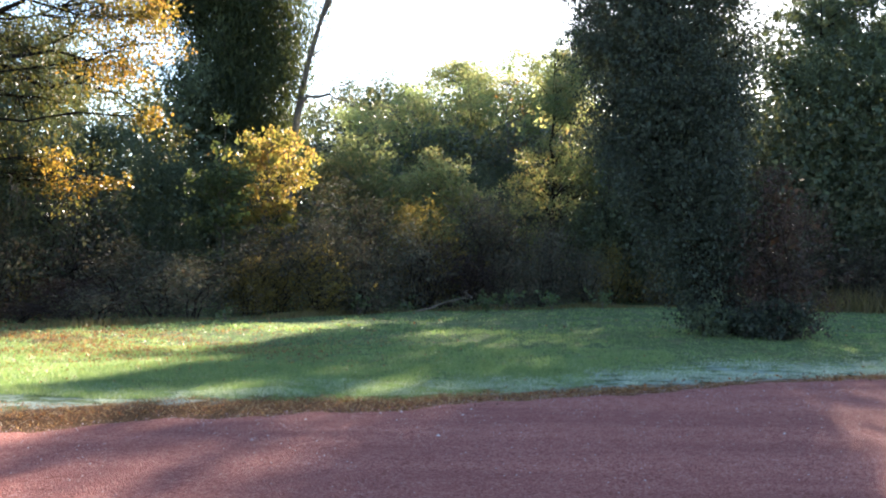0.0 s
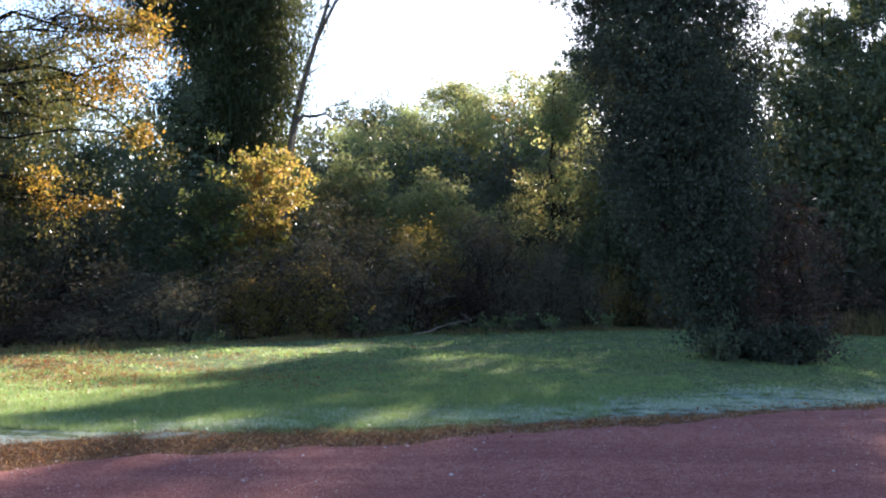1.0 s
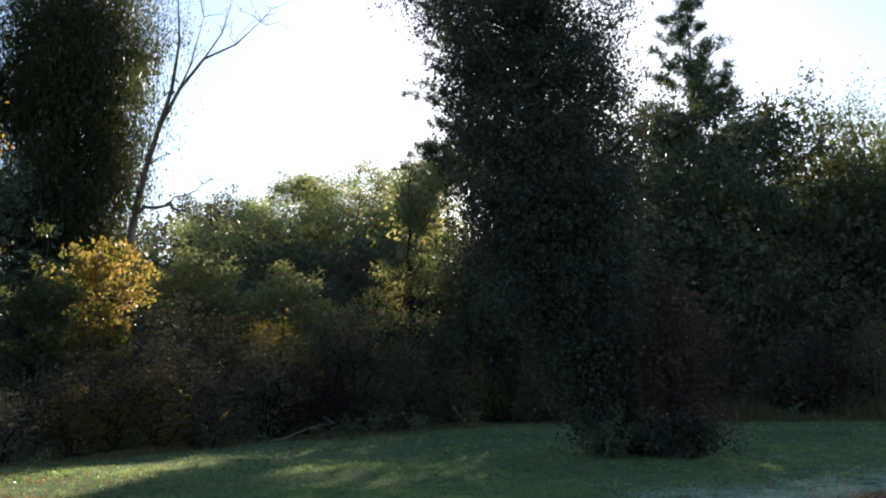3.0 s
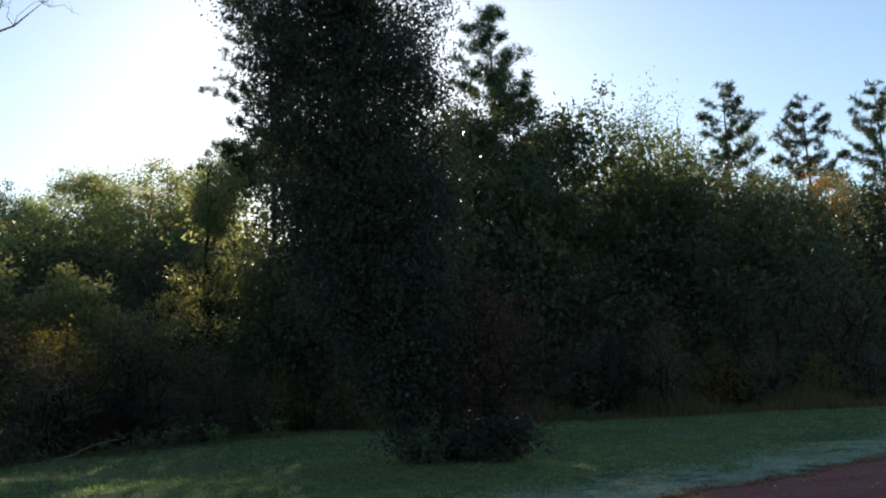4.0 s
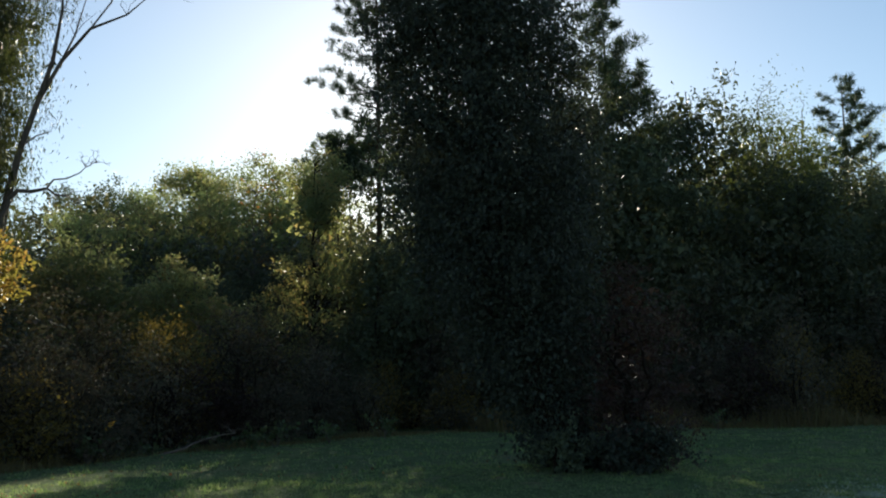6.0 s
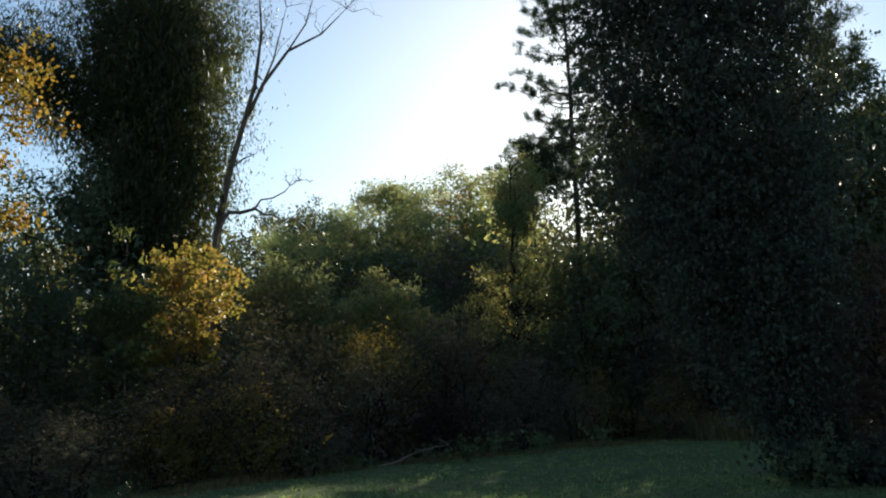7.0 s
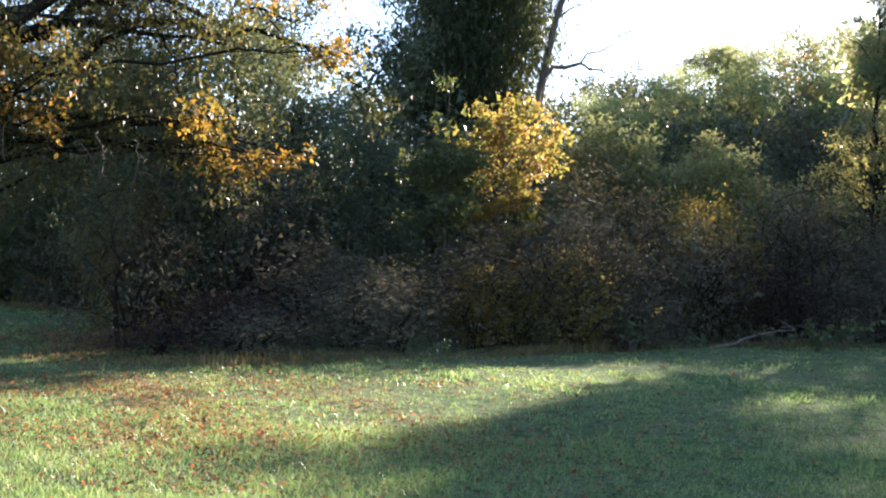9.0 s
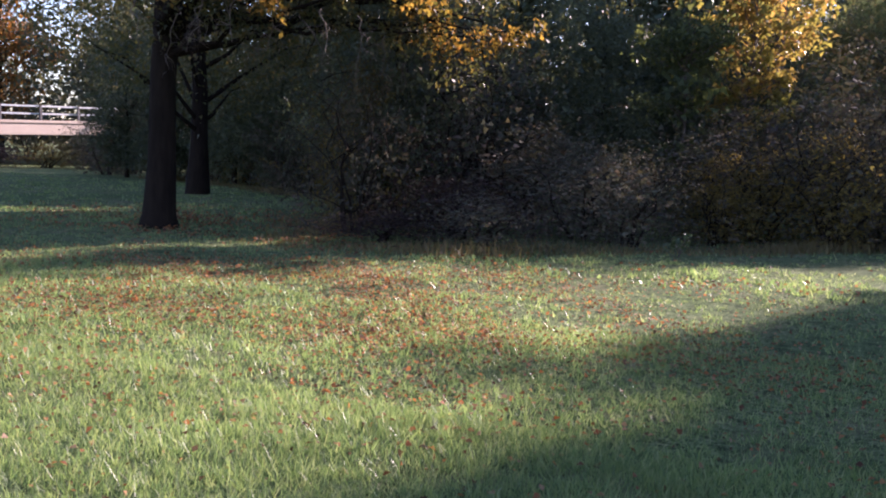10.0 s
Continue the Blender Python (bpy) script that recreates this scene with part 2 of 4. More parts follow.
def stone_material(name, stops, scale, rough=0.85):
    m, nodes, links, p = material(name)
    geo = nodes.new("ShaderNodeNewGeometry")
    n = noise_node(nodes, links, scale, 6.0, geo.outputs["Position"], 0.65)
    n2 = noise_node(nodes, links, scale * 0.12, 3.0, geo.outputs["Position"])
    r = ramp(nodes, stops)
    links.new(math_node(nodes, links, "MULTIPLY_ADD", geo.outputs["Random Per Island"], 0.4, math_node(nodes, links, "MULTIPLY", math_node(nodes, links, "ADD", n.outputs["Fac"], n2.outputs["Fac"]), 0.3)), r.inputs["Fac"])
    links.new(r.outputs["Color"], p.inputs["Base Color"])
    p.inputs["Roughness"].default_value = rough
    return m


TURF = ground_material()
GRAVEL = gravel_material()
PEBBLE = stone_material("pebble", [(0.1, (0.14, 0.06, 0.055)), (0.55, (0.34, 0.14, 0.12)), (0.72, (0.62, 0.55, 0.52))], 30)
CONCRETE = stone_material("concrete", [(0.2, (0.44, 0.34, 0.28)), (0.8, (0.66, 0.54, 0.45))], 3.0)
STEEL = stone_material("galvanised_steel", [(0.2, (0.5, 0.52, 0.54)), (0.8, (0.66, 0.67, 0.68))], 5.0, 0.5)
STEEL_DARK = stone_material("dark_steel", [(0.2, (0.05, 0.05, 0.05)), (0.8, (0.11, 0.10, 0.10))], 5.0, 0.6)


# ---- builders ----
def mesh_object(name, verts, faces, mat, parent=None, label="", smooth_shade=False):
    """A mesh from arrays; faces all of one size."""
    verts, faces = np.asarray(verts, np.float32), np.asarray(faces, np.int32)
    me = bpy.data.meshes.new(name)
    n, k = faces.shape
    me.vertices.add(len(verts))
    me.vertices.foreach_set("co", verts.ravel())
    me.loops.add(n * k)
    me.loops.foreach_set("vertex_index", faces.ravel())
    me.polygons.add(n)
    me.polygons.foreach_set("loop_start", np.arange(0, n * k, k, dtype=np.int32))
    if smooth_shade:
        me.polygons.foreach_set("use_smooth", np.ones(n, bool))
    me.update(calc_edges=True)
    me.materials.append(mat)
    ob = new(name, me)
    if parent:
        ob.parent = parent
    if label:
        ob["label"] = label
    return ob


def unit(v):
    return v / np.maximum(np.linalg.norm(v, axis=-1, keepdims=True), 1e-6)


def leaves(points, along, normal, length, width, fold=0.15):
    """Folded four-cornered leaves round the points."""
    d = unit(along)
    s = unit(np.cross(normal, d))
    n = np.cross(d, s)
    L, W = np.reshape(length, (-1, 1)) / 2, np.reshape(width, (-1, 1)) / 2
    v = np.stack([points - d * L, points + s * W + n * W * fold * 2 + d * L * 0.15, points + d * L, points - s * W + n * W * fold * 2 + d * L * 0.15], 1)
    return v.reshape(-1, 3), np.arange(len(points) * 4).reshape(-1, 4)


class Wood:
    """Collects tapered branch tubes into one mesh."""

    def __init__(self):
        self.v, self.f, self.n = [], [], 0

    def tube(self, pts, radii, sides=6):
        pts, radii = np.asarray(pts, float), np.asarray(radii, float)
        t = unit(np.gradient(pts, axis=0))
        ref = np.where(np.abs(t[:, 2:3]) > 0.9, [[1.0, 0, 0]], [[0, 0, 1.0]])
        a = unit(np.cross(t, ref))
        for i in range(1, len(a)):
            if (a[i] * a[i - 1]).sum() < 0:
                a[i] = -a[i]
        b = np.cross(t, a)
        ang = np.linspace(0, 2 * np.pi, sides, endpoint=False)
        ring = pts[:, None] + radii[:, None, None] * (np.cos(ang)[None, :, None] * a[:, None] + np.sin(ang)[None, :, None] * b[:, None])
        i, j = np.meshgrid(np.arange(len(pts) - 1), np.arange(sides), indexing="ij")
        k = (j + 1) % sides
        f = np.stack([i * sides + j, i * sides + k, (i + 1) * sides + k, (i + 1) * sides + j], -1).reshape(-1, 4)
        self.v.append(ring.reshape(-1, 3))
        self.f.append(f + self.n)
        self.n += len(pts) * sides

    def limb(self, rng, a, b, r0, r1, sag=0.15, steps=6, wobble=0.05, sides=5):
        """A bent branch from a to b; returns its points."""
        a, b = np.asarray(a, float), np.asarray(b, float)
        u = np.linspace(0, 1, steps)[:, None]
        p = a + (b - a) * u
        span = np.linalg.norm(b - a)
        p[:, 2] += sag * span * np.sin(np.pi * u[:, 0])
        p[1:-1] += rng.normal(0, wobble * span, (steps - 2, 3))
        self.tube(p, r0 + (r1 - r0) * u[:, 0] ** 0.8, sides)
        return p

    def twigs(self, rng, pts, count, length, r, up=0.3, depth=1):
        for _ in range(count):
            i = rng.integers(len(pts) // 3, len(pts))
            d = unit(rng.normal(0, 1, 3) + (0, 0, up))
            q = self.limb(rng, pts[i], pts[i] + d * length * rng.uniform(0.5, 1.2), r, r * 0.3, 0.08, 5, 0.07, 4)
            if depth > 0:
                self.twigs(rng, q, 3, length * 0.5, r * 0.5, up, depth - 1)

    def build(self, name, mat, parent, label=""):
        return mesh_object(name, np.concatenate(self.v), np.concatenate(self.f), mat, parent, label, True)


def small_leaves(points, along, normal, length, width):
    """Small pointed leaves, one three-cornered face each, for crowns of very many."""
    d = unit(along)
    s = unit(np.cross(normal, d))
    L, W = np.reshape(length, (-1, 1)) / 2, np.reshape(width, (-1, 1)) / 2
    v = np.stack([points - d * L + s * W, points - d * L * 0.6 - s * W, points + d * L * 1.2], 1)
    return v.reshape(-1, 3), np.arange(len(points) * 3).reshape(-1, 3)


def leaf_cloud(rng, centres, per, spread, size, aspect, hang=0.3, flat=0.7, fine=False):
    """Leaves in clumps round the centres; spread may differ from clump to clump."""
    centres = np.repeat(centres, per, 0)
    n = len(centres)
    spread = np.repeat(np.broadcast_to(spread, (n // per,)), per)[:, None]
    p = centres + rng.normal(0, 1, (n, 3)) * spread * (1, 1, flat)
    along = rng.normal(0, 1, (n, 3)) - (0, 0, hang * 2)
    nor = rng.normal(0, 0.8, (n, 3)) + (0, -0.2, 0.7)
    L = size * rng.uniform(0.65, 1.35, n)
    return (small_leaves if fine else leaves)(p, along, nor, L, L * aspect)


def lobed_points(rng, n, profile, lobes):
    """Points over the outsides of rounded boughs of foliage that fill a turned profile, with hollows between them."""
    hs, rs = np.array(profile, float).T
    c = crown_points(rng, lobes, profile, 0.35, 0.12)
    size = np.interp(c[:, 2], hs, rs) * rng.uniform(0.34, 0.62, lobes) + 0.12
    c[:, :2] *= 0.8
    k = rng.choice(lobes, n, p=size**2 / (size**2).sum())
    d = unit(rng.normal(0, 1, (n, 3)) + (0, 0, 0.35))
    out = rng.uniform(0.62, 1.06, n)[:, None]
    p = c[k] + d * size[k][:, None] * out * (1, 1, 0.72)
    p[:, 2] = np.maximum(p[:, 2], hs[0])
    return p


def crown_points(rng, n, profile, inner=0.35, lumps=0.22):
    """Points inside a crown of turned profile [(height, radius)], denser towards its outside, with an uneven outline."""
    hs, rs = np.array(profile, float).T
    z = np.empty(0)
    while len(z) < n:
        c = rng.uniform(hs[0], hs[-1], n * 3)
        keep = rng.uniform(0, rs.max(), n * 3) < np.interp(c, hs, rs) ** 1.0
        z = np.concatenate([z, c[keep]])
    z = z[:n]
    ang = rng.uniform(0, 2 * np.pi, n)
    ph = rng.uniform(0, 6.28, 4)
    bump = 1 + lumps * (np.sin(3 * ang + ph[0] + z * 0.9) + np.sin(5 * ang + ph[1] - z * 1.7)) + lumps * 0.8 * np.sin(z * 2.3 + ph[2] + 2 * ang)
    r = np.interp(z, hs, rs) * np.sqrt(rng.uniform(inner**2, 1, n)) * bump
    return np.stack([r * np.cos(ang), r * np.sin(ang), z], 1)


def thing(name, at, label, category, group=""):
    ob = new(name)
    ob.empty_display_size = 0.3
    ob.matrix_basis = pose(*at)
    return tagged(ob, label, category, group)


def broadleaf(name, at, label, category, leaf, wood, profile, clumps, per, spread, size, aspect=0.6, trunk_r=0.16, stems=1, seed=1, limbs=40, lean=(0, 0), hang=0.3, inner=0.35, lumps=0.22, group="", flat=0.7, bare=0, core=0.5, lobes=0, extra=(), fringe=0, core_top=1.0, bend=1.0, core_leaf=1.9):
    """A broad-leaved tree or shrub: trunk with limbs, and a crown of leaf clumps at the limbs' ends."""
    rng = np.random.default_rng(seed)
    root = thing(name, at, label, category, group)
    top = profile[-1][0]
    pts = lobed_points(rng, clumps, profile, lobes) if lobes else crown_points(rng, clumps, profile, inner, lumps)
    lean = np.array(lean, float)

    def shift(z):
        return lean * (np.clip(np.asarray(z)[..., None], 0, None) / top) ** bend

    pts[:, :2] += shift(pts[:, 2])
    for centre, r, n in extra:
        pts = np.concatenate([pts, np.array(centre) + unit(rng.normal(0, 1, (n, 3))) * rng.uniform(0.4, 1.05, (n, 1)) * r])
    clumps = len(pts)
    w = Wood()
    stem_paths = []
    for s in range(stems):
        u = np.linspace(0, 1, 10)
        off = rng.normal(0, 0.05 * top if stems > 1 else 0.012 * top, (10, 2)) * u[:, None]
        foot = rng.normal(0, 0.12, 2) * (stems > 1)
        spreadout = rng.normal(0, 0.18 * top, 2) * (stems > 1)
        path = np.concatenate([foot + shift(u * top) + off + spreadout * u[:, None], (u * top * 0.93 - 0.08)[:, None]], 1)
        rad = trunk_r * (1 - 0.9 * u) * np.where(u < 0.05, 1.35, 1.0)
        w.tube(path, rad, 9 if trunk_r > 0.12 else 6)
        stem_paths.append(path)
    for i in rng.permutation(clumps)[:limbs]:
        p = pts[i]
        path = stem_paths[rng.integers(stems)]
        out = np.hypot(*(p[:2] - shift(p[2])))
        z0 = max(0.12 * top, p[2] - out * rng.uniform(0.4, 0.9))
        a = np.array([np.interp(z0, path[:, 2], path[:, k]) for k in range(3)])
        q = w.limb(rng, a, p, trunk_r * 0.3 * (1 - 0.6 * z0 / top) + 0.008, 0.006, 0.06, 5, 0.035, 4)
        if bare:
            w.twigs(rng, q, bare, 0.8, 0.012, 0.2, 1)
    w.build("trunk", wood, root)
    v, f = leaf_cloud(rng, pts, per, spread * rng.uniform(0.6, 1.35, clumps), size, aspect, hang, flat=flat, fine=True)
    if fringe:
        # thin leafy shoots that stand out from the crown
        for p in crown_points(rng, fringe, profile, 0.97, lumps * 1.3):
            d = unit(np.array([p[0], p[1], 0.0]) * 0.6 + rng.normal(0, 0.6, 3) + (0, 0, 0.5))
            base = p + (*shift(p[2]), 0)
            line = base + d * np.linspace(-0.1, rng.uniform(0.25, 0.7), 6)[:, None]
            v2, f2 = leaf_cloud(rng, line, 6, 0.045, size, aspect, hang, flat=1.0, fine=True)
            f = np.concatenate([f, f2 + len(v)])
            v = np.concatenate([v, v2])
    if core:
        n = int(clumps * core)
        deep = crown_points(rng, n, profile, 0.05, lumps) * (0.7, 0.7, 0.86 * core_top)
        deep[:, :2] += shift(deep[:, 2])
        v2, f2 = leaf_cloud(rng, deep, 18, spread * 1.3, size * core_leaf, min(1.0, aspect * 1.3), hang, fine=True)
        f = np.concatenate([f, f2 + len(v)])
        v = np.concatenate([v, v2])
    mesh_object("crown", v, f, leaf, root)
    return root


def pine(name, at, label, height, seed, group="", reach=4.0, start=0.25, size=0.3, tufts=26, category="pine tree", whorls=15, ragged=0.5, taper=1.7, along=3.0, boughs=(4, 7), slim=0.2, lift=0.5, girth=0.012):
    """A pine: straight trunk, whorls of level branches with upturned tips, needles in tufts, gaps between the tiers."""
    rng = np.random.default_rng(seed)
    root = thing(name, at, label, category, group)
    w = Wood()
    u = np.linspace(0, 1, 12)
    path = np.stack([rng.normal(0, 0.06, 12) * u, rng.normal(0, 0.06, 12) * u, u * height - 0.1 * (u < 0.01)], 1)
    w.tube(path, girth * height * (1 - 0.93 * u), 8)
    tips = []
    for k in range(whorls):
        zf = start + (1 - start) * (k + rng.uniform(-0.3, 0.3)) / (whorls - 1)
        zf = min(max(zf, start), 0.985)
        R = reach * (1 - ((zf - start) / (1 - start)) ** taper) * rng.uniform(0.75, 1.15) + 0.18
        for _ in range(max(2, round(rng.integers(*boughs) * min(1.0, R / reach * 2.2)))):
            ang = rng.uniform(0, 6.283)
            Rb = R * rng.uniform(0.55, 1.12)
            z0 = min(zf + rng.normal(0, ragged) * (1 - start) / whorls, 0.98) * height
            end = np.array([Rb * np.cos(ang), Rb * np.sin(ang), z0 + Rb * (rng.uniform(0.05, 0.3) + lift * (zf - start) / (1 - start))])
            q = w.limb(rng, (0, 0, z0), end, 0.003 * height * (1.1 - zf), 0.01, -0.08, 6, 0.03, 4)
            for _ in range(int(1.5 + Rb * along)):
                f = (1.02 - 0.8 * rng.uniform() ** 1.5) * 5
                lo = min(int(f), 4)
                tips.append(q[lo] + (q[lo + 1] - q[lo]) * (f - lo) + rng.normal(0, 0.05 * Rb + 0.06, 3) * (1, 1, 0.3) + (0, 0, 0.1 * size))
    w.build("trunk", BARK_PINE, root)
    tips = np.array(tips)
    c = np.repeat(tips, tufts, 0)
    d = unit(rng.normal(0, 1, c.shape) + (0, 0, 0.45))
    L = size * rng.uniform(0.6, 1.25, len(c)) * np.repeat(rng.uniform(0.7, 1.3, len(tips)), tufts)
    v, f = small_leaves(c + d * L[:, None] * 0.5 + rng.normal(0, size * 0.22, c.shape), d, rng.normal(0, 1, c.shape), L, L * slim)
    mesh_object("crown", v, f, NEEDLE, root)
    return root


# ---- ground and road ----
ROAD_EDGE = [(-120, -52), (-60, -19), (-40, -9), (-20, 0.5), (-10, 5.5), (-3.95, 8.5), (-2.1, 9.4), (0.1, 10.4), (2.7, 11.8), (4.9, 13.1), (8, 14.2), (13, 15.9), (25, 19.5), (60, 27), (140, 42)]
EDGE = np.array(ROAD_EDGE, float)


def edge_wiggle(x):
    return 0.10 * np.sin(x * 1.9) + 0.07 * np.sin(x * 4.3 + 1) + 0.05 * np.sin(x * 9.7 + 2) + 0.03 * np.sin(x * 23 + 1)


def edge_y(x):
    return np.interp(x, EDGE[:, 0], EDGE[:, 1]) + edge_wiggle(x)


def verge_distance(x, y):
    """Metres from the road's edge into the lawn, about."""
    return (y - edge_y(x)) * 0.9


def ground_z(x, y):
    near = np.exp(-((x / 60) ** 2 + ((y - 20) / 60) ** 2))
    z = near * (0.035 * np.sin(x * 0.55 + 1) * np.sin(y * 0.47) + 0.02 * np.sin(x * 1.3 + y * 0.9) + 0.012 * np.sin(x * 2.9 - y * 2.1))
    on_lawn = np.clip(verge_distance(x, y) / 0.5, 0, 1)
    return z * on_lawn + 0.03 * on_lawn - 0.03


def build_ground():
    xs = np.concatenate([[-3000, -900, -300, -150, -90], np.arange(-60, 70.1, 0.7), [90, 150, 300, 900, 3000]])
    ys = np.concatenate([[-3000, -900, -300, -100, -50, -25], np.arange(-10, 62.1, 0.6), [75, 100, 160, 300, 900, 3000]])
    X, Y = np.meshgrid(xs, ys, indexing="ij")
    Z = ground_z(X, Y)
    v = np.stack([X, Y, Z], -1).reshape(-1, 3)
    ny = len(ys)
    i, j = np.meshgrid(np.arange(len(xs) - 1), np.arange(ny - 1), indexing="ij")
    f = np.stack([i * ny + j, (i + 1) * ny + j, (i + 1) * ny + j + 1, i * ny + j + 1], -1).reshape(-1, 4)
    ob = mesh_object("ground", v, f, TURF, None, "", True)
    a = ob.data.attributes.new("verge", "FLOAT", "POINT")
    d = np.maximum(verge_distance(X, Y), 0.9 * (edge_y(X - 4.2) - 11.0 - Y))
    a.data.foreach_set("value", d.ravel().astype(np.float32))
    return tagged(ob, "green mown lawn with bare and leaf-strewn patches", "ground", "", "structure")


def build_road():
    xs = np.concatenate([np.arange(-120, -20, 4.0), np.arange(-20, 30, 0.12), np.arange(30, 140, 4.0)])
    w = np.linspace(0, 1, 40)
    ey = edge_y(xs)
    X = np.repeat(xs[:, None], 40, 1) + w[None] * 4.2
    Y = ey[:, None] - 0.0 - w[None] * 11.0
    crown = 0.012 + 0.05 * np.sin(np.pi * w)[None] * np.ones_like(X)
    Z = crown + 0.006 * np.sin(X * 3.1 + Y * 1.2) - 0.03 * (w[None] < 0.01) - 0.03 * (w[None] > 0.99)
    v = np.stack([X, Y, Z], -1).reshape(-1, 3)
    i, j = np.meshgrid(np.arange(len(xs) - 1), np.arange(39), indexing="ij")
    f = np.stack([i * 40 + j, i * 40 + j + 1, (i + 1) * 40 + j + 1, (i + 1) * 40 + j], -1).reshape(-1, 4)
    ob = mesh_object("road", v, f, GRAVEL, None, "", True)
    return tagged(ob, "red crushed-gravel road with faint wheel tracks", "road", "", "structure")


build_ground()
build_road()


def blades(name, label, category, mat, x, y, height, width, seed, lean=0.5, base_z=None):
    """Grass blades, one bent triangle each, with their feet on the ground."""
    rng = np.random.default_rng(seed)
    n = len(x)
    z = ground_z(x, y) if base_z is None else base_z
    p = np.stack([x, y, z - 0.006], 1)
    ang = rng.uniform(0, 2 * np.pi, n)
    s = np.stack([np.cos(ang), np.sin(ang), np.zeros(n)], 1) * (np.broadcast_to(width, n) * rng.uniform(0.6, 1.4, n) / 2)[:, None]
    h = np.broadcast_to(height, n) * rng.uniform(0.5, 1.4, n)
    tip = p + np.stack([rng.normal(0, lean, n) * h, rng.normal(0, lean, n) * h, h], 1)
    v = np.stack([p - s, p + s, tip], 1).reshape(-1, 3)
    ob = mesh_object(name, v, np.arange(n * 3).reshape(-1, 3), mat)
    return tagged(ob, label, category, "", "stuff")


def build_grass():
    rng = np.random.default_rng(5)
    # mown lawn: fine blades where one walks past, coarser tufts further off
    sets = [((-9.5, 2), (10.4, 14.2), 270000, 0.04, 0.0047), ((-13, 4), (13.6, 17.5), 130000, 0.036, 0.0072), ((-18, 14), (13, 24), 140000, 0.038, 0.011), ((-40, 34), (21, 38), 60000, 0.05, 0.03)]
    X, Y, H, W = [], [], [], []
    for (x0, x1), (y0, y1), n, h, w in sets:
        tufts = n // 11
        which = rng.integers(0, tufts, n)
        tight = 0.028 + 2.2 * w
        x = rng.uniform(x0, x1, tufts)[which] + rng.normal(0, tight, n)
        y = rng.uniform(y0, y1, tufts)[which] + rng.normal(0, tight, n)
        grown = rng.uniform(0.55, 1.5, tufts)[which]
        lush = 0.75 + 0.5 * np.sin(x * 0.8 + 2 * np.sin(y * 0.6)) * np.sin(y * 0.9 + 1.3 * np.sin(x * 0.5))
        keep = verge_distance(x, y) > rng.uniform(0.5, 1.5, n)
        X.append(x[keep]), Y.append(y[keep]), H.append((h * grown * (0.6 + 0.7 * np.clip(lush, 0.1, 1.2)))[keep]), W.append(np.full(keep.sum(), w))
    blades("lawn_grass", "short green lawn grass, wet with dew", "grass", GRASS, *map(np.concatenate, (X, Y, H, W)), seed=6)
    # dead brown fringe
    n = 50000
    x = rng.uniform(-14, 22, n)
    wide = np.interp(x, [-6, -1, 2, 6], [1.3, 1.0, 0.4, 0.22]) + 0.2 * np.sin(x * 1.1) + 0.12 * np.sin(x * 3.7)
    d = (rng.uniform(0, 1, n) ** 0.8 * 1.25 - 0.25) * wide
    y = edge_y(x) + d / 0.9
    blades("verge_grass", "dead brown grass along the road's edge", "grass", GRASS_DEAD, x, y, 0.034, 0.011, 8, 1.5)
    # frosted margin
    n = 120000
    x = rng.uniform(-9, 22, n)
    d = np.interp(x, [-6, -1, 2, 6], [1.3, 1.0, 0.4, 0.2]) + rng.gamma(2.0, 0.42, n)
    y = edge_y(x) + d / 0.9
    patch = np.sin(x * 1.7 + np.sin(y * 2.2)) * np.sin(y * 2.6 + 1.5 * np.sin(x * 0.9)) + 0.35 + 0.4 * np.clip((x + 1) / 4, -1, 1)
    fine = np.sin(x * 5.3 + 2 * np.sin(y * 4.1)) * np.sin(y * 6.7 + 1.5 * np.sin(x * 3.7))
    k = patch + 0.9 * fine > rng.uniform(0.1, 0.8, n)
    blades("frosted_grass", "pale frosted grass beside the road", "grass", GRASS_FROST, x[k], y[k], 0.036, 0.011, 9, 1.1)


build_grass()


def build_litter():
    """Fallen leaves over the lawn, thickest under the oak's reach."""
    rng = np.random.default_rng(11)
    n = 24000
    under = 6000
    x = np.concatenate([rng.normal(-7.1, 2.5, n), rng.uniform(-20, 12, 900), rng.normal(-14.5, 2.6, under)])
    y = np.concatenate([rng.normal(17.0, 2.0, n), rng.uniform(12, 30, 900), rng.normal(23.5, 2.6, under)])
    ex = rng.uniform(-9, 14, 1500)
    x, y = np.concatenate([x, ex]), np.concatenate([y, edge_y(ex) + rng.normal(0.05, 0.22, 1500)])
    clump = np.sin(x * 1.3 + np.sin(y)) * np.sin(y * 1.7 + 0.7 * x)
    k = (verge_distance(x, y) > -0.8) & (clump > rng.uniform(-1.1, 0.7, len(x)))
    x, y = x[k], y[k]
    m = len(x)
    p = np.stack([x, y, ground_z(x, y) + np.where(verge_distance(x, y) < 0.3, 0.045, 0.0) + rng.uniform(0.012, 0.05, m)], 1)
    L = rng.uniform(0.018, 0.05, m) * np.where(y > 21, 1.7, 1.0)
    v, f = leaves(p, np.stack([rng.normal(0, 1, m), rng.normal(0, 1, m), rng.normal(0, 0.35, m)], 1), rng.normal(0, 0.45, (m, 3)) + (0, 0, 1), L, L * 0.75, 0.3)
    tagged(mesh_object("fallen_leaves", v, f, LITTER), "brown and orange fallen leaves scattered on the lawn", "leaves", "", "stuff")


build_litter()


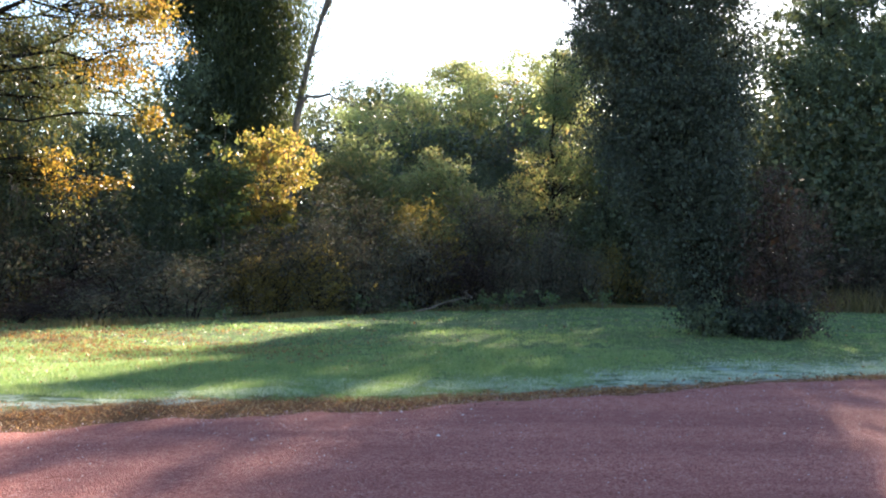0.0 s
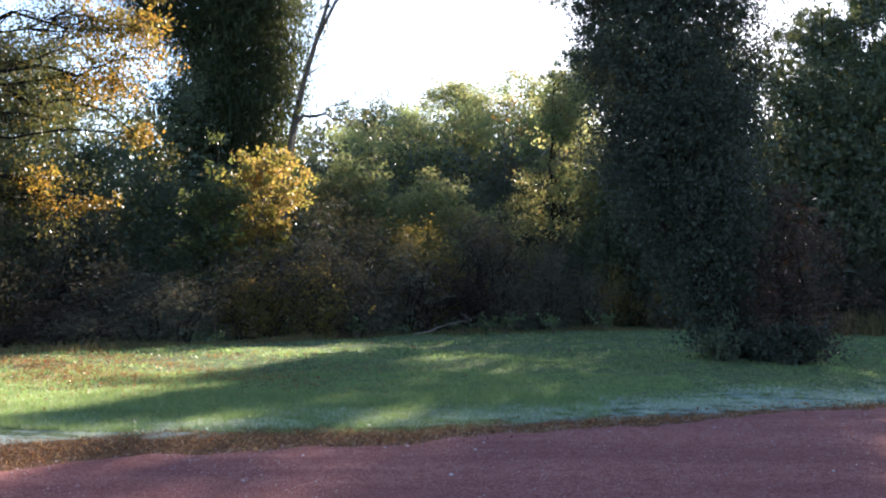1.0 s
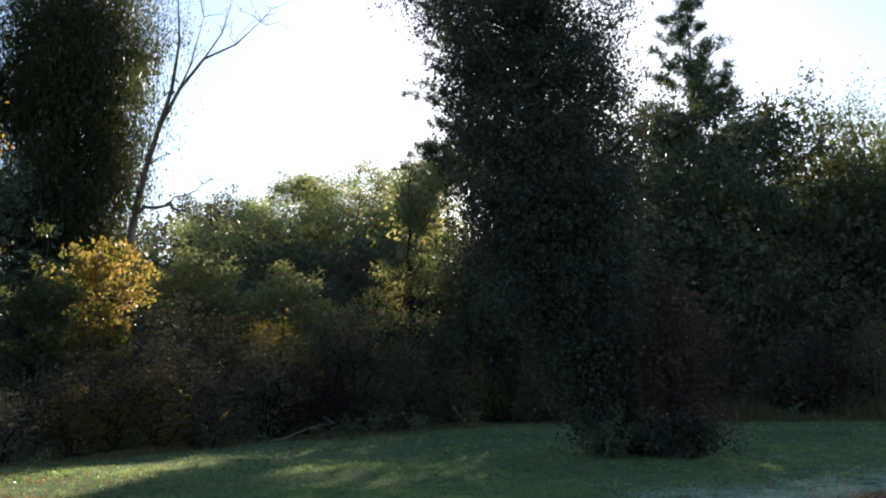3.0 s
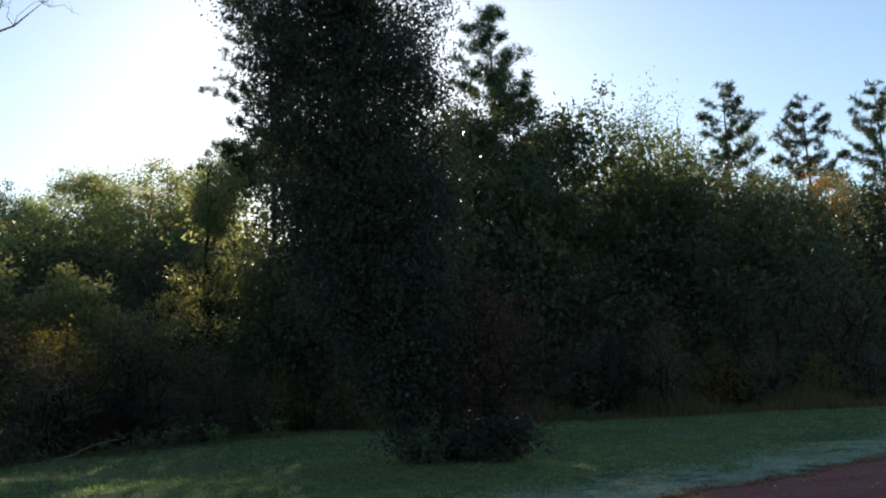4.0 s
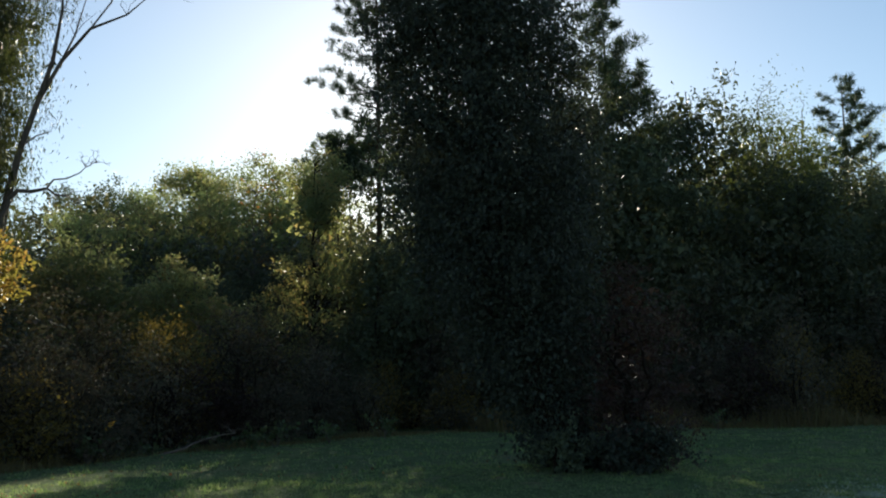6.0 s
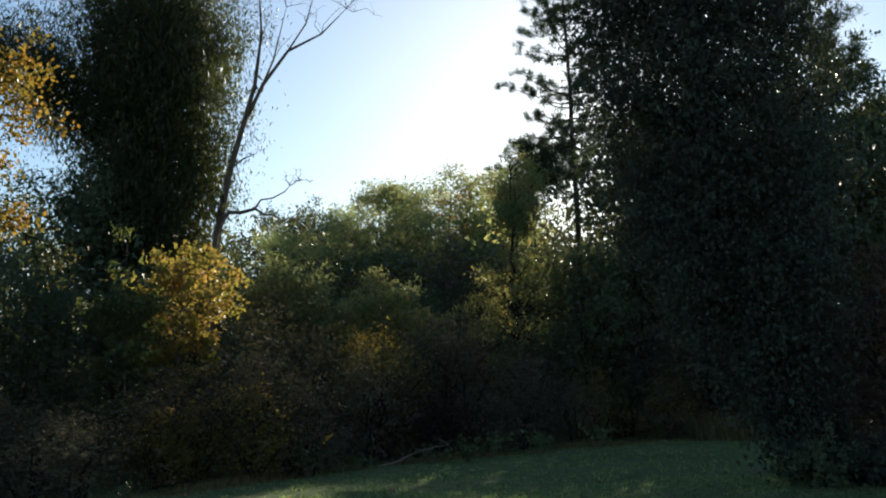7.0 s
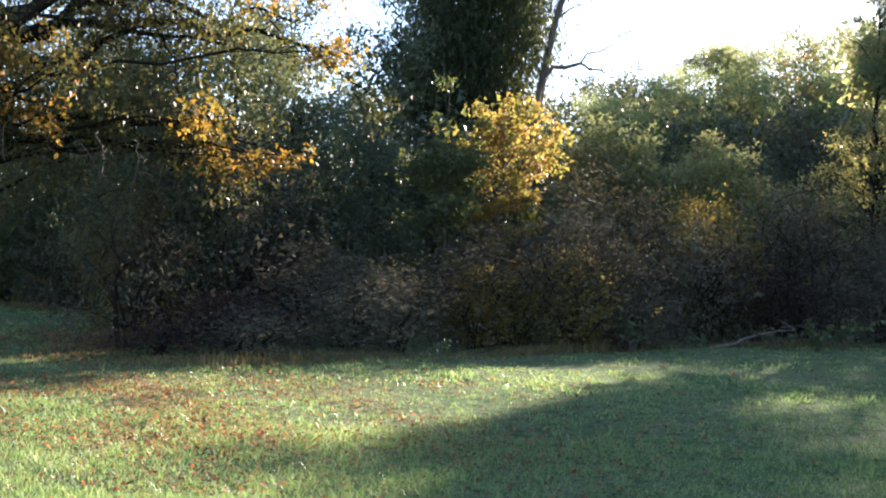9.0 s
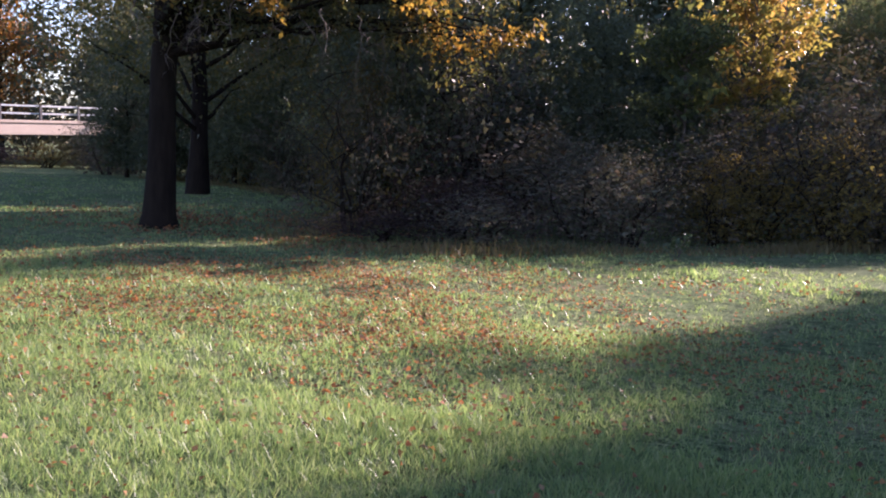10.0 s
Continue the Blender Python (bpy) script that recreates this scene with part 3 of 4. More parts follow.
def build_pebbles():
    rng = np.random.default_rng(12)
    n = 17000
    x = rng.uniform(-7, 14, n)
    d = -rng.gamma(1.3, 1.5, n) + 0.12
    y = edge_y(x) + d
    r = rng.uniform(0.003, 0.009, n) * np.where(rng.uniform(0, 1, n) < 0.025, 2.2, 1)
    z = 0.010 + 0.05 * np.sin(np.pi * np.clip(-d / 11, 0, 1))
    base = np.array([(1, 0, 0), (0, 1, 0), (-1, 0, 0), (0, -1, 0), (0.1, 0.1, 0.9)], float)
    v = np.stack([x, y, z], 1)[:, None] + base[None] * r[:, None, None] * rng.uniform(0.6, 1.3, (n, 5, 1))
    f = np.array([(0, 1, 4), (1, 2, 4), (2, 3, 4), (3, 0, 4)])
    f = (np.arange(n)[:, None, None] * 5 + f[None]).reshape(-1, 3)
    tagged(mesh_object("loose_gravel", v.reshape(-1, 3), f, PEBBLE), "loose red and pale stones on the road", "gravel", "", "stuff")


build_pebbles()

# ---- the large trees ----
IVY = broadleaf("ivy_clad_tree", (6.85, 22.2, 0), "tall broad tree, trunk wrapped in dark ivy", "tree", LEAF_IVY, BARK_DARK,
          [(0.05, 0.4), (1.2, 0.65), (3, 1.3), (5, 1.85), (8, 2.05), (10, 2.15), (12.5, 2.4), (15, 2.3), (17.5, 0.8)],
          2100, 100, 0.26, 0.066, 0.75, 0.45, seed=21, limbs=110, lean=(-2.7, 0.3), hang=0.8, inner=0.4, lumps=0.11, core=0.8, core_top=0.68, fringe=420, bend=0.5, core_leaf=1.15)


def bare_twigs():
    rng = np.random.default_rng(24)
    for ex, ez in ((2.3, 10.1), (2.0, 10.9), (2.7, 11.2)):
        w = Wood()
        q = w.limb(rng, (-1.6, -0.4, ez - 0.6), (ex - 0.9, -0.9, ez), 0.03, 0.008, 0.16, 8, 0.03, 5)
        w.twigs(rng, q[4:], 5, 0.6, 0.008, -0.5, 1)
        w.build("bough", BARK_DARK, IVY, "bare drooping bough")


bare_twigs()
broadleaf("willow_tree", (-9.5, 43, 0), "tall dark willow with fine hanging foliage", "tree", LEAF_WILLOW, BARK_DARK,
          [(1.5, 2.0), (5, 2.4), (9, 2.6), (11.5, 2.8), (13.5, 3.3), (18, 3.7), (22, 1.2)],
          1150, 120, 0.5, 0.15, 0.3, 0.4, seed=22, limbs=90, lean=(0.2, 0), hang=1.2, inner=0.3, lumps=0.13, flat=1.2, core=1.3, fringe=160,
          extra=(((-3.4, -2.5, 14.6), 1.2, 70), ((-4.8, -3.2, 14.9), 0.9, 44), ((-3.0, -1.5, 13.2), 1.0, 50), ((2.6, -0.8, 10.5), 0.8, 20)))
broadleaf("willow_tree", (-7.9, 44.5, 0), "slender willow with thin pale-green leaves", "tree", LEAF_WILLOW_PALE, BARK_DARK,
          [(4.5, 0.9), (8, 1.1), (12, 1.3), (16, 1.5), (20, 0.6)], 250, 84, 0.28, 0.085, 0.3, 0.1, seed=23, limbs=60, lean=(0.5, 0), hang=1.0, inner=0.1, lumps=0.3, core=0)


def oak():
    """Spreading oak over the lawn's corner: stout trunk, long level limbs, drooping leafy ends."""
    rng = np.random.default_rng(31)
    root = thing("oak_tree", (-14.15, 21.9, 0), "large oak with orange autumn leaves and drooping boughs", "tree")
    w = Wood()
    path = np.array([(0, 0, -0.1), (0, 0, 0.25), (0.02, 0.03, 1.2), (0.05, 0, 2.6), (0.1, 0.1, 4.2), (0.3, 0.2, 6.5), (0.2, 0.5, 9), (0.4, 0.4, 12), (0.6, 0.5, 14)])
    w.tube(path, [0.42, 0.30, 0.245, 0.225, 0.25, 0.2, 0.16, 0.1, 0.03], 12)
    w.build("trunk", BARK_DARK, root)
    ends = [((6.4, 0.3, 6.6), 4.6), ((6.0, 0.2, 7.6), 5.2), ((5.2, 2.4, 7.2), 5.0), ((4.6, 3.2, 3.9), 3.6), ((3.2, 2.9, 3.5), 3.4), ((3.0, -1.4, 4.2), 3.4), ((2.2, -2.2, 4.6), 3.8),
            ((4.6, 8.5, 6.2), 5.0), ((2.0, 5.0, 8.5), 5.5), ((-3.5, 3.5, 6.0), 4.2), ((-4.5, -1.0, 5.2), 4.0), ((-2.0, -4.0, 6.5), 4.5), ((0.5, 3.0, 11.5), 8), ((3.5, 1.0, 11.5), 7.5), ((-2.5, 1.0, 11.0), 7.5), ((1.5, -2.5, 10.0), 7), ((4.4, 2.2, 5.6), 4.4), ((5.2, 3.4, 6.3), 4.8)]
    # where the leaves have turned: centre, half-size, number of sprays
    turned = [((6.7, 0.2, 7.3), (0.95, 0.8, 0.75), 58), ((6.3, 0.4, 6.1), (0.8, 0.6, 0.45), 26), ((7.0, 0.9, 5.0), (0.3, 0.3, 0.35), 9), ((3.5, 2.6, 4.1), (0.6, 0.4, 0.3), 9), ((4.2, 3.0, 3.55), (0.75, 0.4, 0.24), 11), ((5.1, 3.4, 3.65), (0.5, 0.3, 0.14), 6),
              ((2.1, -1.6, 4.5), (1.4, 1.0, 0.6), 80), ((3.0, -1.0, 3.75), (0.45, 0.4, 0.25), 9), ((5.2, 0.2, 3.9), (0.3, 0.3, 0.25), 6), ((-3.6, -1.0, 5.0), (1.2, 1.2, 0.8), 24)]
    gold, green = [], []
    for k, (e, z0) in enumerate(ends):
        a = np.array([np.interp(z0, path[:, 2], path[:, c]) for c in range(3)])
        w = Wood()
        q = w.limb(rng, a, e, 0.13, 0.016, 0.10, 10, 0.03, 7)
        for j in range(15):
            i = rng.integers(3, 10)
            d = unit(rng.normal(0, 1, 3) * (1, 1, 0.6) + (0, 0, -0.15))
            r = w.limb(rng, q[i], q[i] + d * rng.uniform(0.5, 1.4), 0.022, 0.006, 0.05, 5, 0.06, 4)
            green.extend([r[-1], r[-2], r[-1] + rng.normal(0, 0.3, 3)])
            w.twigs(rng, r, 2, 0.5, 0.006, -0.3, 1)
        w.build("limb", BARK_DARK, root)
    for c, half, n in turned:
        p = np.array(c) + rng.normal(0, 0.55, (n, 3)) * half
        gold.extend(p)
        w = Wood()
        q = w.limb(rng, np.array([0.1, 0.05, max(3.0, c[2] - 1.0)]), np.array(c) + (0.3, 0.1, 0.05), 0.06, 0.008, 0.06, 12, 0.012, 5)
        for b in p:
            w.limb(rng, q[rng.integers(7, 12)], b, 0.010, 0.004, 0.08, 4, 0.05, 4)
        w.build("limb", BARK_DARK, root)
    green = [g for g in green if all((np.abs((np.array(g) - c) / half) > 0.8).any() for c, half, n in turned)]
    for p in ((4.2, 3.6, 3.3), (3.0, 3.2, 3.4), (2.0, -1.2, 3.6), (1.2, 1.0, 3.5), (2.6, 0.5, 3.6), (5.0, 4.2, 3.7), (3.4, 1.8, 3.5), (2.6, -1.2, 3.75), (3.1, -0.8, 3.65), (3.6, -0.4, 3.6), (2.1, -1.5, 3.75), (1.5, -1.2, 3.6), (4.0, 0.0, 3.55), (1.0, -1.6, 3.7)):
        w = Wood()
        q = w.limb(rng, p, np.array(p) + (rng.normal(0, 0.25), rng.normal(0, 0.25), -0.7), 0.012, 0.004, 0.1, 6, 0.06, 4)
        w.twigs(rng, q, 5, 0.35, 0.005, -0.8, 1)
        w.build("dead_twig", BARK_GREY, root, "pale dead twig hanging down")
    v, f = leaf_cloud(rng, np.array(gold), 36, 0.16, 0.095, 0.62, 0.4)
    mesh_object("crown", v, f, LEAF_OAK, root, "orange and yellow leaves")
    v, f = leaf_cloud(rng, np.array(green), 52, 0.24, 0.088, 0.62, 0.4, fine=True)
    mesh_object("crown_shaded", v, f, LEAF_OAK_GREEN, root, "leaves still dull green")


oak()
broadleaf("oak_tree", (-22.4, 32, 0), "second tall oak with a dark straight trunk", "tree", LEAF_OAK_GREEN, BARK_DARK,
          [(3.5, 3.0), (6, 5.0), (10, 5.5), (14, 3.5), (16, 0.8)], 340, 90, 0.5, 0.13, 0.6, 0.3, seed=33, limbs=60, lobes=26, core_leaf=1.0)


def dead_tree():
    rng = np.random.default_rng(41)
    root = thing("dead_tree", (-7.1, 42, 0), "bare grey dead tree leaning out beside the willow", "tree")
    w = Wood()
    main = np.array([(0, 0, -0.1), (0.1, 0, 3), (0.2, 0, 6), (0.55, 0, 8.5), (0.95, 0, 10.6), (1.5, -0.2, 12.4), (2.0, -0.4, 14), (2.3, -0.6, 16), (2.2, -0.7, 18.5)])
    w.tube(main, [0.24, 0.2, 0.17, 0.15, 0.12, 0.10, 0.08, 0.05, 0.015], 8)
    w.twigs(rng, main[5:], 6, 1.4, 0.016, 0.8, 1)
    w.build("trunk", BARK_GREY, root)
    for pts, radii, count, length in (
            ([(1.5, -0.2, 12.4), (2.3, -0.4, 14.0), (3.3, -0.6, 15.3), (4.6, -0.8, 15.9), (5.6, -0.9, 16.9)], [0.08, 0.07, 0.055, 0.035, 0.01], 7, 1.6),
            ([(3.3, -0.6, 15.3), (4.0, -0.2, 16.6), (4.4, 0, 18.2)], [0.04, 0.03, 0.008], 3, 0.8),
            ([(2.3, -0.4, 14.0), (2.7, 0, 15.2), (3.2, 0.3, 17.5)], [0.05, 0.035, 0.01], 6, 1.5),
            ([(1.0, 0, 10.8), (1.5, 0, 11.2), (2.0, 0, 11.4)], [0.05, 0.03, 0.008], 2, 0.4),
            ([(0.1, 0, 6.2), (0.45, -0.3, 7.4), (0.5, -0.35, 8.1), (0.78, -0.4, 8.75), (1.0, -0.42, 9.02), (1.45, -0.48, 8.98), (2.0, -0.55, 9.1), (2.3, -0.6, 8.88), (2.7, -0.62, 8.82), (3.1, -0.65, 8.55)], [0.12, 0.11, 0.105, 0.10, 0.085, 0.075, 0.06, 0.045, 0.03, 0.01], 12, 0.55),
            ([(1.95, -0.5, 9.08), (2.2, -0.5, 9.45), (2.65, -0.55, 9.5), (3.1, -0.6, 9.72), (3.3, -0.6, 9.95), (3.65, -0.6, 10.15)], [0.045, 0.035, 0.03, 0.024, 0.016, 0.007], 8, 0.5)):
        w = Wood()
        q = np.array(pts)
        w.tube(q, radii, 6)
        w.twigs(rng, q[len(q) // 2:], count, length, 0.016, 0.8, 1)
        w.build("limb", BARK_GREY, root)


dead_tree()
broadleaf("maple_tree", (-6.75, 34.0, 0), "young maple with golden-yellow autumn leaves", "tree", LEAF_GOLD, BARK_GREY,
          [(1.8, 0.7), (3.0, 1.0), (4.2, 1.4), (5.2, 1.7), (6.0, 1.25), (6.6, 0.4)], 130, 42, 0.17, 0.145, 0.7, 0.08, seed=51, limbs=70, lean=(0.5, 0), core=0, lobes=34)
broadleaf("maple_tree", (-7.4, 31.6, 0), "slender green-leaved young maple", "tree", LEAF_WILLOW, BARK_GREY,
          [(1.6, 0.5), (3.8, 0.8), (5.6, 0.6), (6.6, 0.15)], 60, 60, 0.2, 0.11, 0.6, 0.06, seed=52, limbs=40, lobes=10)

# ---- shrubs along the wood's edge ----
TREELINE = np.array([(-34, 42), (-25, 38), (-18, 34), (-13.6, 28), (-11.4, 22.2), (-9.6, 22.0), (-8.3, 23.2), (-6.9, 24.4), (-5.2, 26.8), (-3.3, 30.4), (0.3, 33.4), (4.7, 36.6), (9.5, 38.6), (15, 36.2), (21, 33.4), (28, 31), (37, 31)])


def shrub(name, at, label, leaf, h, r, seed, leaf_size=0.075, clumps=95, per=36, group="shrubs at the wood's edge"):
    return broadleaf(name, at, label, "shrub", leaf, BARK_DARK, [(0.05, r * 0.75), (h * 0.35, r), (h * 0.7, r * 0.8), (h, r * 0.2)], clumps, per, 0.26 * r / 1.6, leaf_size, 0.55, 0.05, 5, seed, 13, (0, 0), 0.2, 0.2, 0.25, group, fringe=22)


SHRUBS = [
    shrub("shrub", (14.0, 38.0, 0), "dense dark shrub with thin bare stems", LEAF_SHRUB, 3.6, 1.7, 61),
    shrub("shrub", (19.5, 35.4, 0), "dense shrub with reddish-brown leaves", LEAF_SHRUB_RED, 3.2, 1.8, 62),
    shrub("shrub", (-1.4, 36.0, 0), "tangled shrub with yellowing leaves", LEAF_SHRUB_YELLOW, 3.9, 1.8, 63),
    shrub("shrub", (2.0, 37.0, 0), "tall dull-green shrub at the wood's edge", LEAF_SHRUB, 4.4, 2.2, 64, 0.08),
]


def low_sun_height(x, y):
    """How high growth stands where the morning sun reaches the lawn over it."""
    return 0.45 + 0.345 * max(0.0, y - 22.6) if -12.5 < x - 0.268 * (y - 20) < -2 else 9.0


def plant_shrubs():
    rng = np.random.default_rng(66)
    seg = np.r_[0, np.cumsum(np.hypot(*np.diff(TREELINE, axis=0).T))]
    tall = (3.6, 3.2, 3.9, 4.4)
    for row, (back, step, lo, hi) in enumerate(((0.2, 2.3, 0.55, 0.78), (2.0, 3.1, 0.7, 1.0), (4.4, 4.0, 1.0, 1.4))):
        for s in np.arange(0.6 + row, seg[-1], step):
            x, y = np.interp(s, seg, TREELINE[:, 0]), np.interp(s, seg, TREELINE[:, 1])
            k = rng.choice(4, p=(0.4, 0.14, 0.12, 0.34))
            sc = rng.uniform(lo, hi)
            high = sc * rng.uniform(0.85, 1.2)
            if x < 4:
                high = min(high, low_sun_height(x, y + back + 0.9) * rng.uniform(0.8, 1.1) / tall[k])
            copy = copy_thing(SHRUBS[k], pose(x + rng.normal(0, 0.35), y + back + rng.normal(0, 0.3) + 0.9, 0, 0, 0, rng.uniform(0, 360)))
            copy.scale = (sc, sc, high)


plant_shrubs()
for wx, wy, k, sc, high in ((-3.9, 29.4, 2, 0.75, 0.58), (-5.2, 29.6, 2, 0.75, 0.5), (-2.7, 30.4, 0, 0.7, 0.66)):
    made_shrub = copy_thing(SHRUBS[k], pose(wx, wy, 0, 0, 0, wx * 50 % 360))
    made_shrub.scale = (sc, sc, high)
shrub("bush", (7.6, 21.3, 0), "red-leaved bush beside the ivy-clad trunk", LEAF_SHRUB_RED, 3.9, 1.1, 67, 0.062, 110, 80, "bushes under the big tree")
shrub("bush", (7.2, 20.9, 0), "low leafy bush at the foot of the ivy-clad tree", LEAF_IVY, 0.9, 0.7, 68, 0.075, 60, 80, "bushes under the big tree")
shrub("bush", (6.1, 21.3, 0), "low straggling bush at the foot of the ivy-clad tree", LEAF_GREEN, 0.75, 0.45, 69, 0.07, 26, 50, "bushes under the big tree")

# ---- the wood behind ----
MID = [
    broadleaf("wood_tree", (-3.4, 44, 0), "yellow-green tree in the sunlit wood", "tree", LEAF_MID, BARK_GREY, [(0.9, 1.6), (3.0, 2.5), (5.2, 2.5), (6.8, 1.7), (7.8, 0.5)], 230, 66, 0.27, 0.125, 0.6, 0.13, seed=71, limbs=60, group="trees of the wood", lobes=17),
    broadleaf("wood_tree", (5.2, 45.2, 0), "tree with thinning yellow-green leaves and visible limbs", "tree", LEAF_THIN, BARK_DARK, [(1.4, 1.8), (4, 2.9), (6.0, 3.1), (7.2, 1.5), (7.7, 0.2), (8.7, 0.2), (9.2, 1.9), (10.6, 1.9), (12.2, 0.6)], 320, 52, 0.24, 0.11, 0.6, 0.16, seed=72, limbs=120, group="trees of the wood", core=0.12, lobes=26),
    broadleaf("wood_tree", (16, 43, 0), "dense dark-green tree in the shaded wood", "tree", LEAF_GREEN, BARK_DARK, [(0.8, 2.4), (4, 3.2), (8, 3.2), (11, 2.4), (12.8, 0.7)], 250, 60, 0.38, 0.155, 0.6, 0.16, seed=73, limbs=60, group="trees of the wood", lobes=22, core=0.8),
    broadleaf("wood_tree", (27, 46, 0), "upright green tree with a feathery top", "tree", LEAF_FEATHER, BARK_GREY, [(1.5, 1.6), (5, 2.4), (10, 2.3), (13.5, 1.7), (15.5, 0.5)], 270, 66, 0.34, 0.145, 0.45, 0.14, seed=74, limbs=60, group="trees of the wood", lobes=30, flat=1.5, core=1.0),
    broadleaf("wood_tree", (56, 64, 0), "rust-coloured autumn tree at the wood's edge", "tree", LEAF_RUST, BARK_DARK, [(1.5, 2.0), (5, 3.0), (9, 2.8), (12, 1.8), (13.5, 0.4)], 220, 60, 0.36, 0.15, 0.6, 0.15, seed=75, limbs=60, group="trees of the wood", lobes=18),
]
MID.append(broadleaf("wood_tree", (2.0, 70, 0), "tall yellow-green tree on the wood's skyline", "tree", LEAF_MID, BARK_GREY, [(2, 2.6), (6, 4.2), (10.5, 4.4), (13.8, 3.2), (16.4, 0.9)], 330, 56, 0.42, 0.17, 0.6, 0.2, seed=76, limbs=70, group="trees of the wood", lobes=22, core=1.0))
MID.append(broadleaf("wood_tree", (1.75, 86, 0), "slender yellow-green tree with a rounded top and a thin bare stem", "tree", LEAF_MID, BARK_GREY, [(9, 0.8), (13.5, 2.4), (17.2, 3.1), (19.8, 2.5), (21.5, 0.8)], 220, 66, 0.42, 0.18, 0.6, 0.22, seed=77, limbs=60, group="trees of the wood", lobes=13, core=0.3))
broadleaf("wood_tree", (6.4, 51.5, 0), "slim tree with a high yellow-green crown", "tree", LEAF_MID, BARK_GREY, [(11.0, 0.9), (11.9, 1.4), (12.8, 0.95), (13.7, 0.55), (14.3, 0.2)], 100, 60, 0.26, 0.13, 0.6, 0.11, seed=79, limbs=34, group="trees of the wood", lobes=11, core=0.8)
# x, y, prototype, size
WOOD = [(-6.2, 68, 5, 0.82), (-1.6, 67, 5, 0.9), (6.2, 71, 5, 1.0), (-10.4, 69, 2, 1.0), (9.0, 72, 5, 0.98), (-4.0, 89, 5, 1.05), (2.6, 90, 5, 1.37), (8.6, 89, 5, 1.4), (13.0, 93, 5, 1.45), (-7.8, 108, 2, 1.95), (-3.6, 110, 2, 2.0), (0.4, 46, 0, 0.95), (7.6, 43.5, 2, 0.66), (11.2, 60, 2, 0.86), (10.9, 47, 2, 1.2), (12.8, 48, 2, 1.25), (1.4, 52, 2, 0.6), (3.9, 55, 2, 0.66), (-3.8, 57, 2, 0.66), (-0.4, 58, 4, 0.62),
        (19.5, 43, 2, 1.1), (23.8, 45, 2, 1.34), (27.5, 42.0, 2, 0.95), (29.4, 47, 3, 1.15), (32.2, 47.5, 3, 1.1), (33, 42, 2, 0.95), (35.6, 47, 2, 1.08), (38.5, 44, 2, 1.0), (47.0, 47, 2, 1.12), (43.7, 48.7, 4, 1.0), (54, 50, 2, 1.1), (45, 42, 2, 0.9), (51, 44, 3, 0.8),
        (-10.5, 35, 2, 0.5), (-11.6, 40.5, 2, 0.88), (-8.8, 38.5, 2, 0.55), (-14.5, 30, 2, 0.62), (-12.4, 27.0, 2, 0.45), (-13.5, 36, 2, 0.6), (-15.0, 47, 2, 0.8), (-18, 41, 2, 0.95), (-21, 50, 2, 1.2), (-27, 44, 2, 1.0), (-34.5, 40.8, 2, 0.55), (-31, 39.8, 2, 0.6), (-27, 39.2, 2, 0.6), (-24.3, 38.7, 2, 0.55), (-21.8, 38, 2, 0.6), (-19.4, 37.2, 2, 0.62), (17.6, 43.8, 2, 1.26), (-31, 53, 2, 1.2), (-37, 58, 2, 0.6), (-42, 54, 2, 0.42), (-58, 66, 2, 1.5), (-68, 60, 4, 1.4), (-66, 72, 2, 1.5), (-50, 74, 2, 1.0)]
for wx, wy, k, sc in WOOD:
    made_tree = copy_thing(MID[k], pose(wx, wy, 0, 0, 0, (wx * 73 + wy * 31) % 360))
    made_tree.scale = (sc, sc, sc)

pine("pine_tree", (9.3, 50.5, 0), "tall pine with a straight trunk and clumped needles", 30, 81, "pines", 2.7, 0.46, 0.27, 44, whorls=20, ragged=0.5, taper=4.0, along=3.6, boughs=(5, 8), slim=0.13, girth=0.0065)
pine("pine_tree", (21.2, 48.6, 0), "tall white pine rising above the wood", 22.4, 82, "pines", 4.4, 0.26, 0.36, 36, whorls=16, ragged=0.35, taper=2.4, along=5.5, boughs=(7, 10), slim=0.12, lift=0.35)
TALL = pine("pine_tree", (62, 79, 0), "distant layered white pine above the wood", 31, 83, "distant pines", 6.2, 0.4, 0.46, 26, whorls=13, ragged=0.12, taper=2.1, along=3.8, boughs=(6, 9), slim=0.16, lift=0.45)
for wx, wy, sc in ((72.3, 79, 0.98), (83, 79, 1.06)):
    made_tree = copy_thing(TALL, pose(wx, wy, 0, 0, 0, (wx * 97) % 360))
    made_tree.scale = (sc, sc, sc)
YOUNG = pine("pine_tree", (8.4, 57, 0), "young pine with a dense ragged top", 15.8, 84, "young pines", 1.9, 0.86, 0.32, 40, whorls=6, ragged=0.4, taper=2.6, along=3.6, boughs=(5, 8), slim=0.13, girth=0.008)
for wx, wy, sc in ((9.4, 58.6, 0.98), (10.4, 57.4, 1.0)):
    made_tree = copy_thing(YOUNG, pose(wx, wy, 0, 0, 0, (wx * 97) % 360))
    made_tree.scale = (sc, sc, sc)
broadleaf("bare_tree", (65.5, 80, 0), "thin grey tree almost bare of leaves", "tree", LEAF_MID, BARK_GREY, [(12, 1.5), (20, 2.6), (27, 1.5), (29, 0.3)], 90, 12, 0.5, 0.25, 0.5, 0.2, seed=85, limbs=60, bare=1, core=0)
broadleaf("bare_tree", (4.3, 62, 0), "thin tree with a few rust leaves at its tips", "tree", LEAF_RUST, BARK_GREY, [(6, 1.2), (12, 1.8), (15, 1.2), (16.4, 0.3)], 60, 7, 0.3, 0.16, 0.5, 0.1, seed=86, limbs=50, bare=1, core=0)


